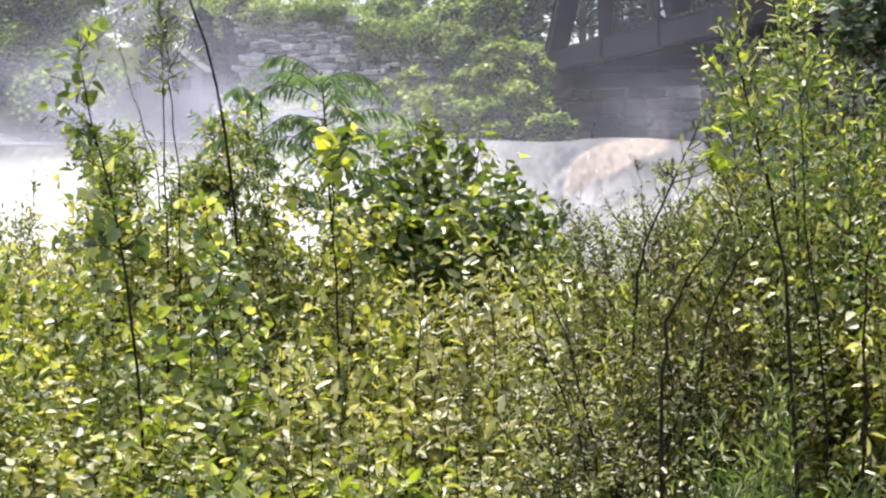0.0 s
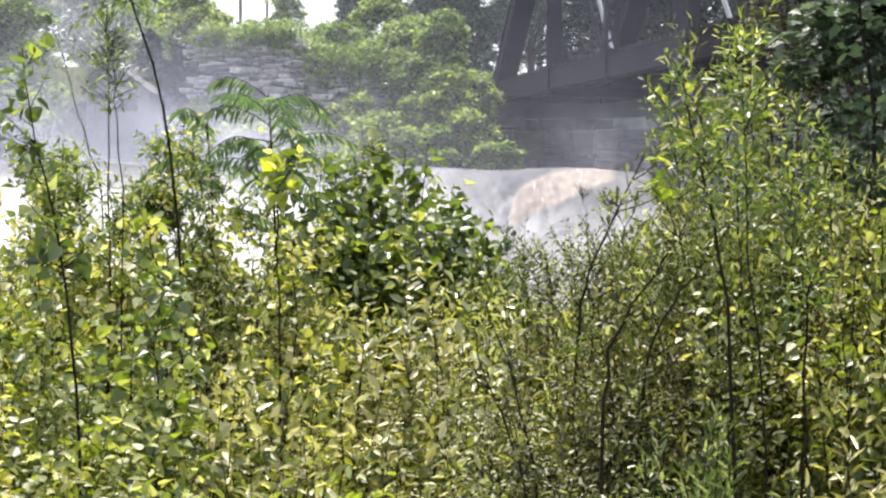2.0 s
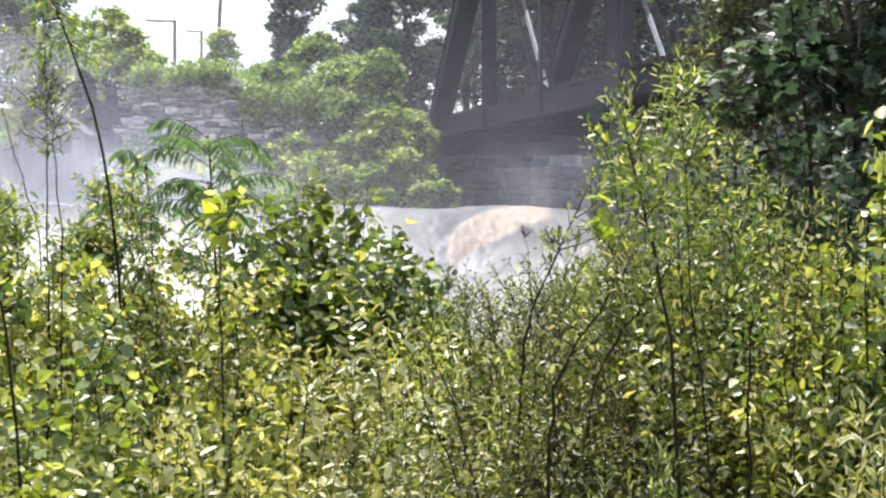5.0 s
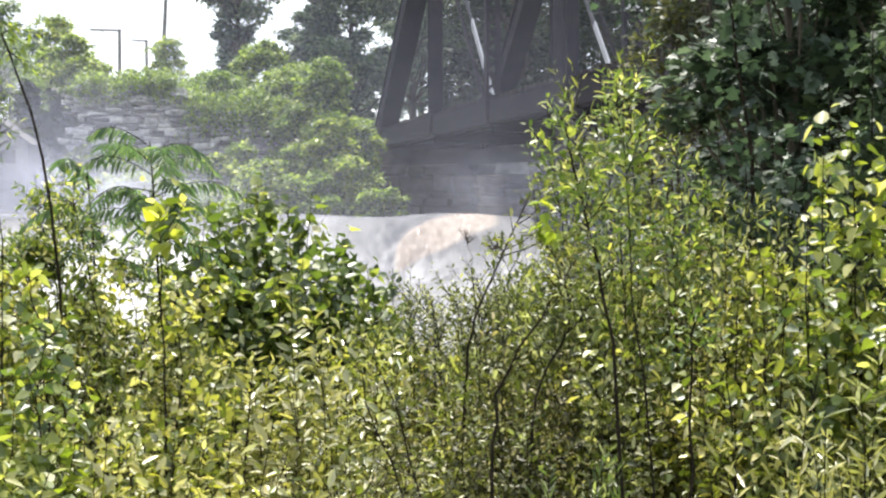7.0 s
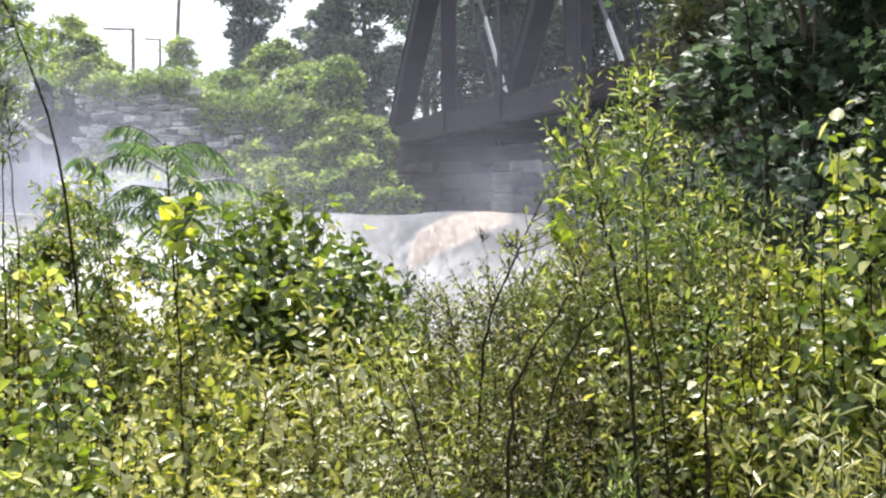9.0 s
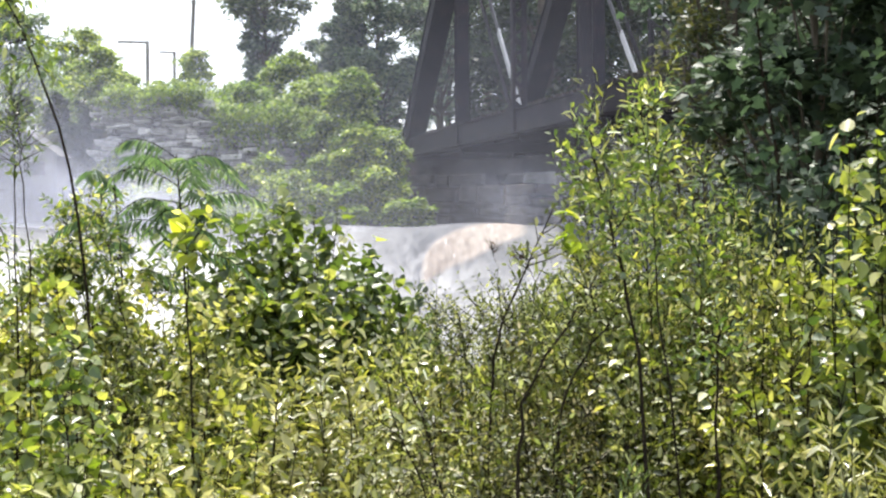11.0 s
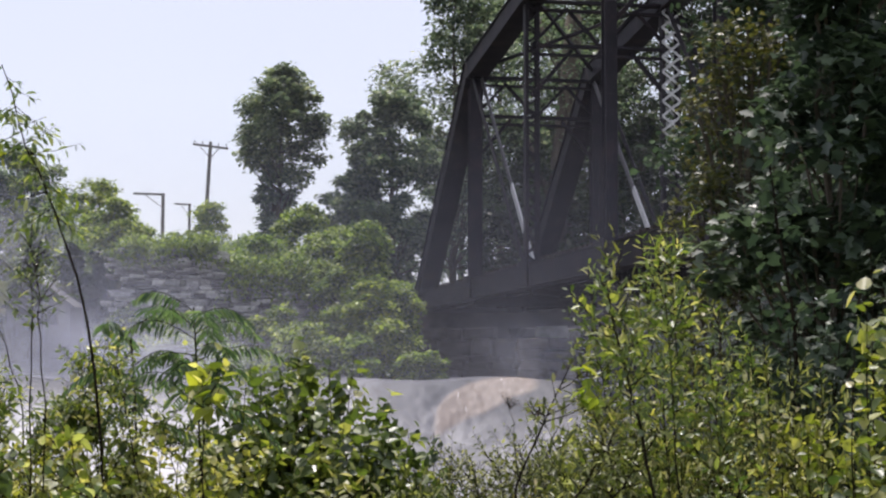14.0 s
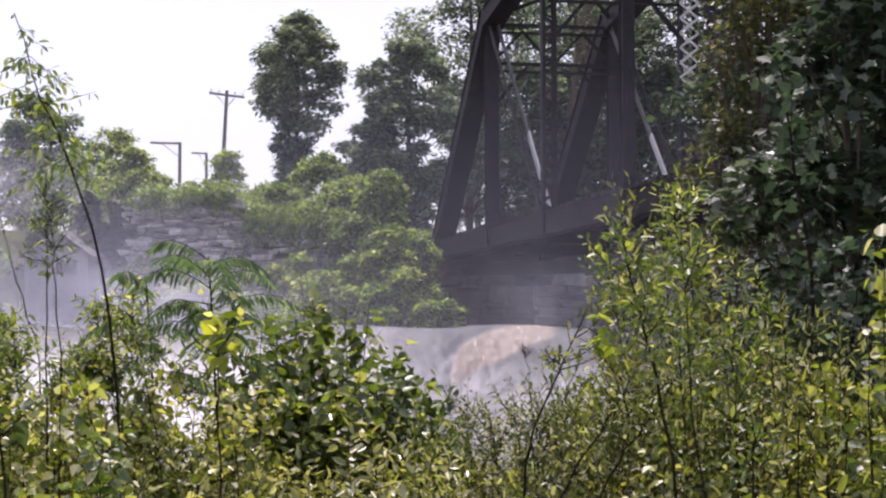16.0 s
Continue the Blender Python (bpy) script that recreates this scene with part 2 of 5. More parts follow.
# pale tone paints sunlight onto lacing and diagonals of the same dark steel
M_PALE_STEEL = surface("galvanised_steel", [(0.3, (0.5, 0.5, 0.51)), (0.7, (0.72, 0.72, 0.72))], 3, 0.55, 0.15, 0.0, 30)
M_GREY_STEEL = surface("faded_steel", [(0.3, (0.09, 0.088, 0.095)), (0.7, (0.18, 0.175, 0.18))], 3, 0.7, 0.15, 0.0, 30)
# brown olive, darkened so the colour holds shade of taller plants
M_BROWN = leaf_mat("brown_olive_leaf", [(0, (0.034, 0.037, 0.014)), (0.4, (0.082, 0.084, 0.03)), (0.7, (0.15, 0.142, 0.055)), (0.88, (0.3, 0.26, 0.14)), (1, (0.6, 0.51, 0.38))], (1.3, 1.45, 0.62), 0.44, 0.36, spec=0.6)
M_TIMBER = surface("creosoted_timber", [(0.3, (0.04, 0.032, 0.028)), (0.7, (0.1, 0.085, 0.07))], 3, 0.85, 0.4, 0.0, 30, (1, 1, 1), 0.2)
M_POLE = surface("pole_wood", [(0.3, (0.1, 0.09, 0.08)), (0.7, (0.2, 0.18, 0.16))], 3, 0.85, 0.3, stretch=(1, 1, 0.15))
M_STONE = surface("limestone", [(0.25, (0.24, 0.235, 0.232)), (0.5, (0.5, 0.49, 0.48)), (0.75, (0.78, 0.77, 0.75))], 2.4, 0.9, 0.9, 0.0, 14, (1, 1, 1), 0.75)
# dark stone: the shadow under the truss and in wall gaps, as colour
M_DARKSTONE = surface("sooty_stone", [(0.25, (0.035, 0.032, 0.033)), (0.6, (0.08, 0.072, 0.07)), (0.8, (0.16, 0.135, 0.115))], 1.2, 0.9, 0.6, 0.0, 12, (1, 1, 1), 0.25)
M_TANSTONE = surface("tan_rubble", [(0.25, (0.09, 0.075, 0.065)), (0.55, (0.19, 0.16, 0.135)), (0.8, (0.34, 0.29, 0.25))], 1.6, 0.9, 0.6, 0.0, 12, (1, 1, 1), 0.3)
M_CONCRETE = surface("weathered_board", [(0.3, (0.13, 0.13, 0.135)), (0.7, (0.24, 0.235, 0.23))], 1.5, 0.9, 0.3, 0.0, 20)
M_GROUND = surface("bank_soil", [(0.3, (0.06, 0.075, 0.03)), (0.55, (0.1, 0.115, 0.045)), (0.75, (0.16, 0.14, 0.085))], 0.8, 0.95, 0.6, 0.0, 18)
M_DARK = surface("dark_opening", [(0.3, (0.02, 0.02, 0.02)), (0.7, (0.04, 0.04, 0.04))], 3, 0.8, 0.1)


def water_mat(name):
    """Broken white water, turning brown and smooth where silt rides in it."""
    m, nt, out = mat(name)
    b = nt.nodes.new("ShaderNodeBsdfPrincipled")
    big = noise_tex(nt, 0.7, 8.0, stretch=(1, 0.4, 0.6), rough=0.65)
    fine = noise_tex(nt, 5.0, 6.0, stretch=(1, 0.4, 0.6))
    glint = noise_tex(nt, 5.0, 4.0, stretch=(1.6, 0.3, 0.35))
    white = ramp(nt, big, [(0.36, (0.072, 0.075, 0.088)), (0.56, (0.115, 0.117, 0.132)), (0.82, (0.36, 0.36, 0.38))])
    # silt brown; the near-white end stop paints sun glints on it
    brown = ramp(nt, glint, [(0.3, (0.235, 0.195, 0.172)), (0.62, (0.29, 0.245, 0.22)), (0.76, (0.75, 0.72, 0.7))])
    fm = nt.nodes.new("ShaderNodeAttribute")
    fm.attribute_name = "foam"
    white = mixed(nt, white, ramp(nt, big, [(0.36, (0.42, 0.42, 0.435)), (0.56, (0.58, 0.575, 0.585)), (0.82, (0.8, 0.79, 0.79))]), fm.outputs["Fac"])
    at = nt.nodes.new("ShaderNodeAttribute")
    at.attribute_name = "silt"
    col = mixed(nt, white, brown, at.outputs["Fac"])
    nt.links.new(mixed(nt, col, ramp(nt, fine, [(0.35, (0.85, 0.85, 0.86)), (0.65, (1.1, 1.1, 1.1))]), 0.7, "MULTIPLY"), b.inputs["Base Color"])
    b.inputs["Roughness"].default_value = 0.55
    b.inputs["Specular IOR Level"].default_value = 0.2
    b.inputs["IOR"].default_value = 1.33
    bp = nt.nodes.new("ShaderNodeBump")
    bp.inputs["Strength"].default_value = 0.5
    bp.inputs["Distance"].default_value = 0.06
    nt.links.new(fine, bp.inputs["Height"])
    nt.links.new(bp.outputs["Normal"], b.inputs["Normal"])
    nt.links.new(b.outputs["BSDF"], out.inputs["Surface"])
    return m


M_WATER = water_mat("white_water")


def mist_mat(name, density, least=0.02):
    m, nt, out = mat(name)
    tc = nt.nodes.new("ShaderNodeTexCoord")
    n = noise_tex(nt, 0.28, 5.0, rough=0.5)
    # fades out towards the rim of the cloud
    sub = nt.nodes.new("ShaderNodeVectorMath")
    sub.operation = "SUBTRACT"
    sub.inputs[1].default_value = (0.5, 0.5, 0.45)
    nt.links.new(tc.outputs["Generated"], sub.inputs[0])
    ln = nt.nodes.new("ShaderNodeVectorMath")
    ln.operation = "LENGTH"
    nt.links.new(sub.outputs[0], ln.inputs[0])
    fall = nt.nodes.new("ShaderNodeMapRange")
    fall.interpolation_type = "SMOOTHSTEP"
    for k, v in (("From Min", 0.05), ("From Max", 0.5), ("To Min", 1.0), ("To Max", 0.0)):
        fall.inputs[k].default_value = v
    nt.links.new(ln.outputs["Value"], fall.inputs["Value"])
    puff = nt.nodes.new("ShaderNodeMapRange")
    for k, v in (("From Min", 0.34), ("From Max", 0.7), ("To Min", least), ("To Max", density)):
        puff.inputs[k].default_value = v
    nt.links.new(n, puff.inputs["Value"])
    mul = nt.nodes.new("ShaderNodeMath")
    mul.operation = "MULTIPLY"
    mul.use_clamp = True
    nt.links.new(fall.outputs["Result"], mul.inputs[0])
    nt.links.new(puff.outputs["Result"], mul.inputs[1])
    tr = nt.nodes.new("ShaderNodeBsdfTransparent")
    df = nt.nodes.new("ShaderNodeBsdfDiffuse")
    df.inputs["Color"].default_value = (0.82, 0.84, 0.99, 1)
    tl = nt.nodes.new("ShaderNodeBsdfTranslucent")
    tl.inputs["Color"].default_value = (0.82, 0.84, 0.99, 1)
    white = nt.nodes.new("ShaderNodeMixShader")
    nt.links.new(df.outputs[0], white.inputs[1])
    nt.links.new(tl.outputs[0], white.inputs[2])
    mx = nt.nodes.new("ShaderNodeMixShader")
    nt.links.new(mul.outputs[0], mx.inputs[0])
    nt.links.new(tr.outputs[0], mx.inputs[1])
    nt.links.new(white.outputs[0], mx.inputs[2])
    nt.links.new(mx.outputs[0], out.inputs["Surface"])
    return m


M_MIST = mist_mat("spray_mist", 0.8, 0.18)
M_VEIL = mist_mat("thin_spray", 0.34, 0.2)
# pale see-through coats that paint distant haze onto large sheets
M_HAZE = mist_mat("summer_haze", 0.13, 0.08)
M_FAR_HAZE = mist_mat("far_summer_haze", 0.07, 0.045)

# ---- mesh helpers ----
def mesh_of(name, verts, faces, material, smooth=False):
    me = bpy.data.meshes.new(name)
    me.from_pydata([tuple(v) for v in verts], [], [tuple(f) for f in faces])
    me.materials.append(material)
    if smooth:
        me.polygons.foreach_set("use_smooth", [True] * len(me.polygons))
    me.update()
    return me


def part_of(name, me, parent, label=""):
    ob = new(name, me)
    ob.parent = parent
    if label:
        ob["label"] = label
    return ob


class Soup:
    """Collects vertices and faces of one mesh."""

    def __init__(self):
        self.v, self.f, self.n = [], [], 0

    def add(self, verts, faces):
        self.v.append(np.asarray(verts, float))
        self.f.extend([tuple(i + self.n for i in f) for f in faces])
        self.n += len(verts)

    def mesh(self, name, material, smooth=False):
        return mesh_of(name, np.concatenate(self.v) if self.v else np.zeros((0, 3)), self.f, material, smooth)

    def box(self, lo, hi):
        x0, y0, z0 = lo
        x1, y1, z1 = hi
        self.add([(x0, y0, z0), (x1, y0, z0), (x1, y1, z0), (x0, y1, z0), (x0, y0, z1), (x1, y0, z1), (x1, y1, z1), (x0, y1, z1)],
                 [(0, 3, 2, 1), (4, 5, 6, 7), (0, 1, 5, 4), (1, 2, 6, 5), (2, 3, 7, 6), (3, 0, 4, 7)])

    def bar(self, p, q, side, w, d, off=(0, 0)):
        """A straight bar of width w across side and depth d, shifted by off in its own cross-section."""
        p, q, side = np.array(p, float), np.array(q, float), np.array(side, float)
        a = (q - p) / np.linalg.norm(q - p)
        s = side - a * (side @ a)
        s /= np.linalg.norm(s)
        u = np.cross(a, s)
        o = s * off[0] + u * off[1]
        c = [(-1, -1), (1, -1), (1, 1), (-1, 1)]
        vs = [e + o + s * i * w / 2 + u * j * d / 2 for e in (p, q) for i, j in c]
        self.add(vs, [(0, 3, 2, 1), (4, 5, 6, 7), (0, 1, 5, 4), (1, 2, 6, 5), (2, 3, 7, 6), (3, 0, 4, 7)])

    def tube(self, pts, radii, sides=6):
        pts = np.asarray(pts, float)
        ring = []
        for i, p in enumerate(pts):
            a = pts[min(i + 1, len(pts) - 1)] - pts[max(i - 1, 0)]
            a = a / (np.linalg.norm(a) + 1e-9)
            s = np.cross(a, (0.3, 0.9, 0.1))
            s /= np.linalg.norm(s) + 1e-9
            u = np.cross(a, s)
            th = np.arange(sides) * 2 * np.pi / sides
            ring.append(p + radii[i] * (np.cos(th)[:, None] * s + np.sin(th)[:, None] * u))
        fs = []
        for i in range(len(pts) - 1):
            for j in range(sides):
                k = (j + 1) % sides
                fs.append((i * sides + j, i * sides + k, (i + 1) * sides + k, (i + 1) * sides + j))
        fs.append(tuple(range((len(pts) - 1) * sides, len(pts) * sides)))
        self.add(np.concatenate(ring), fs)


def rng(seed):
    return np.random.default_rng(seed)


# leaf outlines: length along +x from the stalk, folded a little along the midrib
def leaf_shape(kind):
    if kind == "round":
        half = [(0.03, 0.2, 0.05), (0.17, 0.38, 0.1), (0.4, 0.43, 0.1), (0.68, 0.28, 0.02)]
        tip = (1.06, 0, -0.2)
    elif kind == "lance":
        half = [(0.3, 0.085, 0.03), (0.68, 0.07, -0.01)]
        tip = (1.05, 0, -0.14)
    elif kind == "oval":
        half = [(0.22, 0.17, 0.06), (0.6, 0.2, 0.03)]
        tip = (1.05, 0, -0.18)
    elif kind == "maple":
        half = [(0.1, 0.42, 0.03), (0.42, 0.26, 0.05), (0.6, 0.5, 0.0), (0.7, 0.2, 0.03)]
        tip = (1, 0, -0.1)
    else:
        half = [(0.5, 0.32, 0.06)]
        tip = (1, 0, -0.05)
    n = len(half)
    o = [(0, 0, 0)] + half + [tip] + [(x, -y, z) for x, y, z in half[::-1]]
    return np.array(o), [tuple(range(n + 1, -1, -1)), (0,) + tuple(range(2 * n + 1, n, -1))]


def leaf_frames(r, n, droop=0.25, spread=0.7, dirs=None):
    """Directions for n leaves: a way along the blade, across it, and the blade's normal."""
    if dirs is None:
        th = r.uniform(0, 2 * np.pi, n)
        el = r.normal(-droop, spread * 0.55, n)
        dirs = np.stack([np.cos(th) * np.cos(el), np.sin(th) * np.cos(el), np.sin(el)], 1)
    up = np.stack([r.normal(0, spread * 0.6, n), r.normal(0, spread * 0.6, n), np.ones(n)], 1)
    s = np.cross(up, dirs)
    s /= np.linalg.norm(s, axis=1)[:, None] + 1e-9
    return dirs, s, np.cross(dirs, s)


def leaves_mesh(name, at, sizes, kind, material, r, droop=0.25, spread=0.7, dirs=None):
    """One mesh of many leaves at the given places."""
    shape, faces = leaf_shape(kind)
    n = len(at)
    a, s, u = leaf_frames(r, n, droop, spread, dirs)
    v = (shape[None, :, 0, None] * a[:, None] + shape[None, :, 1, None] * s[:, None] + shape[None, :, 2, None] * u[:, None]) * np.asarray(sizes)[:, None, None] + np.asarray(at)[:, None]
    k = len(shape)
    fs = np.concatenate([np.array(f) for f in faces])
    lens = np.array([len(f) for f in faces])
    loops = (fs[None] + (np.arange(n) * k)[:, None]).ravel()
    totals = np.tile(lens, n)
    me = bpy.data.meshes.new(name)
    me.vertices.add(n * k)
    me.vertices.foreach_set("co", v.ravel())
    me.loops.add(len(loops))
    me.loops.foreach_set("vertex_index", loops)
    me.polygons.add(len(totals))
    me.polygons.foreach_set("loop_start", np.concatenate([[0], np.cumsum(totals)[:-1]]))
    me.polygons.foreach_set("loop_total", totals)
    me.materials.append(material)
    me.update(calc_edges=True)
    return me


LEAF_MESHES = {}


def single_leaf(kind, material):
    key = (kind, material.name)
    if key not in LEAF_MESHES:
        shape, faces = leaf_shape(kind)
        LEAF_MESHES[key] = mesh_of("leaf", shape, faces, material)
    return LEAF_MESHES[key]


def put_leaf(parent, at, size, kind, material, r, way):
    """One large leaf as a part of its plant, pointing along way."""
    a, s, u = leaf_frames(r, 1, 0.3, 1.05, np.array([way], float))
    ob = new("leaf", single_leaf(kind, material))
    m = Matrix.Identity(4)
    for i in range(3):
        m[i][0], m[i][1], m[i][2], m[i][3] = a[0][i] * size, s[0][i] * size, u[0][i] * size, at[i]
    ob.parent = parent
    ob.matrix_basis = m
    return ob


# ---- terrain and water ----
def ground_z(x, y):
    """Height of the land: near bank, river bed, far bank."""
    near = 0.0 - 0.05 * max(0.0, y - 6)
    if y > 12:
        near -= 0.35 * (y - 12)
    side = max(0.0, x - 5.5) * 0.22 if y > 3 else 0.0
    bed = -2.2
    far_edge = 52.5 + 0.5 * math.sin(x * 0.31) + 15.0 * min(1.0, max(0.0, (x + 1.9) / 1.2))
    far = -2.0
    if y > far_edge:
        far = min(2.2, 1.25 + (y - far_edge) * 0.1)
        # the upper terrace starts behind the walls
        back = 59.5 + (72.4 - 59.5) * min(1.0, max(0.0, (x + 3.6) / 1.4))
        far += (4.9 - 2.0) * min(1.0, max(0.0, (y - back) / 1.2))
    z = max(near + side, bed, far)
    return z + 0.12 * noise.noise((x * 0.35, y * 0.35, 0.0))


def grid_mesh(name, xs, ys, fz, material, smooth=True):
    v = [(x, y, fz(x, y)) for y in ys for x in xs]
    w = len(xs)
    f = [(j * w + i, j * w + i + 1, (j + 1) * w + i + 1, (j + 1) * w + i) for j in range(len(ys) - 1) for i in range(w - 1)]
    return mesh_of(name, v, f, material, smooth)


gx = np.concatenate([[-1500, -600, -250, -120, -60], np.arange(-40, 41, 1.0), [60, 120, 250, 600, 1500]])
gy = np.concatenate([[-1500, -500, -150, -50, -15], np.arange(-6, 100, 1.0), [120, 180, 300, 700, 1800, 4000]])
ground = new("ground", grid_mesh("ground", gx, gy, ground_z, M_GROUND))
tagged(ground, "dark earthen river banks overgrown with weeds", "ground", kind="structure")


def crest_y(x):
    return 46.0 + 0.5 * math.sin(x * 0.5 + 1.0) + 0.25 * math.sin(x * 1.7)


def water_z(x, y):
    """Upper pool, the drop over the ledge, and the foaming pool below."""
    c = crest_y(x)
    d = c - y
    top = 1.58 + 0.05 * math.sin(x * 1.3) + 0.03 * noise.noise((x * 1.1, y * 0.5, 3.0))
    if d <= 0:
        return top - 0.02 * min(d, 0) * 0
    fall = 2.2 * (1 - math.exp(-(d / 2.6) ** 1.6))
    rough = min(1.0, d / 3.0) * (0.1 * noise.noise((x * 0.8, y * 0.6, 0.0)) + 0.08 * noise.noise((x * 2.1, y * 1.6, 5.0)) + 0.07 * noise.noise((x * 5.0, y * 3.0, 9.0)))
    return top - fall + rough


def ease(v, a, b):
    t = min(1.0, max(0.0, (v - a) / (b - a)))
    return t * t * (3 - 2 * t)


def silt(x, y):
    """Share of the smooth brown wing of water that slides off the crest to one side."""
    z = water_z(x, y)
    a = (x + 0.5) / 3.0
    if not 0 < a < 1 or y > 47.2:
        return 0.0
    lo = 0.06 + 1.36 * a + 0.03 * math.sin(x * 5)
    up = 0.2 + 1.5 * math.sin(math.pi / 2 * min(1.0, a ** 0.67 * 1.15)) ** 0.6
    return ease(z, lo - 0.04, lo + 0.1) * (1 - ease(z, up - 0.1, up + 0.06)) * ease(a, 0, 0.06) * (1 - ease(a, 0.86, 1.0))


def shaped(x, y):
    """The water with the wing swelling out of it, thickest along its lower rim."""
    w = silt(x, y)
    return water_z(x, y) + 0.04 * w * (1 - 0.9 * ease(water_z(x, y), 1.0, 1.5)) + 0.04 * w * noise.noise((x * 4, y * 4, 2.0))


wx = np.concatenate([np.arange(-40, -3, 0.35), np.arange(-3, 4.5, 0.07), np.arange(4.5, 40, 0.35)])
wy = np.concatenate([np.arange(14, 34, 0.8), np.arange(34, 41, 0.25), np.arange(41, 47.5, 0.08), np.arange(47.5, 74, 1.5)])
river_mesh = grid_mesh("water", wx, wy, shaped, M_WATER)
attr = river_mesh.attributes.new("silt", "FLOAT", "POINT")
attr.data.foreach_set("value", [silt(x, y) for y in wy for x in wx])
foam = river_mesh.attributes.new("foam", "FLOAT", "POINT")
foam.data.foreach_set("value", [max(ease(-x + 0.6 * math.sin(y * 1.3), 1.6, 4.2) * ease(crest_y(x) - y, 0.4, 2.2), 0.3 * ease(crest_y(x) - y + 0.3 * math.sin(x * 2.3), 1.4, 3.2)) for y in wy for x in wx])
tagged(new("water", river_mesh), "foaming white river water pouring over a ledge, brown with silt in one wing", "water", kind="structure")


def mist_sheet(cx, cy, cz, w, h, seed, material=None):
    """A billowing veil, used for spray and for painted haze."""
    r = rng(seed)
    nx, nz = 24, 12
    ph = r.uniform(0, 6, 3)
    vs = []
    for k in range(nz + 1):
        for i in range(nx + 1):
            a, b = i / nx - 0.5, k / nz - 0.5
            y = 0.9 * math.sin(a * 7 + ph[0]) + 0.6 * math.sin(b * 6 + ph[1]) + 0.5 * math.sin((a + b) * 11 + ph[2])
            vs.append((a * w, y, b * h))
    fs = [(k * (nx + 1) + i, k * (nx + 1) + i + 1, (k + 1) * (nx + 1) + i + 1, (k + 1) * (nx + 1) + i) for k in range(nz) for i in range(nx)]
    ob = new("mist", mesh_of("mist", vs, fs, material or M_MIST, True))
    ob.location = (cx, cy, cz)
    return tagged(ob, "thin white veil of spray mist and painted distant haze", "mist", kind="stuff")


for i, (cx, cy, cz, w, h) in enumerate([(-13.5, 50.0, 2.2, 21, 7.0), (-17.0, 52.5, 2.6, 15, 7), (-11.8, 51.2, 2.0, 16, 4.8), (5.5, 49.5, 2.6, 17, 6.5)]):
    mist_sheet(cx, cy, cz, w, h, 40 + i, M_MIST if i == 0 else M_VEIL)
# three added sheets lay painted haze over bank, bridge and trees
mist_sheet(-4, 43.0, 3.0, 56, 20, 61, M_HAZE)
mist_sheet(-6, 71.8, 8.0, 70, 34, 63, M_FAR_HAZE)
mist_sheet(-19.0, 62.5, 6.5, 15, 9, 66, M_VEIL)
mist_sheet(-12.0, 50.0, 3.2, 13, 8, 67, M_VEIL)

# ---- the railway bridge ----
AX = Vector((-0.1925, 0.9813, 0.0)).normalized()      # along the bridge, towards the far bank
RT = Vector((AX.y, -AX.x, 0.0))                       # across it, to the downstream truss's right
L1 = Vector((0.85, 60.6, 4.75))
PANEL, WIDE = 8.5, 4.5


def node(i, side, z):
    """A truss joint: panel point i counted from the far end, on the near (0) or far (1) truss, z above the bottom chord."""
    p = L1 - AX * PANEL * (i - 1 - (0.22 if i == 0 else 0)) + RT * WIDE * side
    return np.array((p.x, p.y, L1.z + z))


TOP = {1: 7.9, 2: 8.85, 3: 9.3, 4: 9.3, 5: 8.85, 6: 7.9}
bridge = tagged(new("railway_bridge"), "dark weathered steel through-truss railway bridge over the river", "bridge")
bridge.location = tuple(node(0, 0.5, 0))
B0 = np.array(bridge.location)
RTn, AXn = np.array(RT), np.array(AX)


def steel(name, build, material=M_STEEL, label=""):
    s = Soup()
    build(s)
    s.v = [v - B0 for v in s.v]
    return part_of(name, s.mesh(name, material), bridge, label)


def plated(p, q, w, d):
    """A built-up box member with projecting cover plates, one closed profile drawn out from joint to joint."""
    def build(s):
        a = (q - p) / np.linalg.norm(q - p)
        u = np.cross(a, RTn)
        u /= np.linalg.norm(u)
        lip, t = 0.06, 0.04
        prof = [(-w / 2 - lip, -d / 2), (w / 2 + lip, -d / 2), (w / 2 + lip, -d / 2 + t), (w / 2, -d / 2 + t), (w / 2, d / 2 - t), (w / 2 + lip, d / 2 - t),
                (w / 2 + lip, d / 2), (-w / 2 - lip, d / 2), (-w / 2 - lip, d / 2 - t), (-w / 2, d / 2 - t), (-w / 2, -d / 2 + t), (-w / 2 - lip, -d / 2 + t)]
        n = len(prof)
        vs = [e + RTn * x + u * y for e in (p, q) for x, y in prof]
        s.add(vs, [(i, (i + 1) % n, n + (i + 1) % n, n + i) for i in range(n)] + [tuple(range(n))[::-1], tuple(range(n, 2 * n))])
    return build


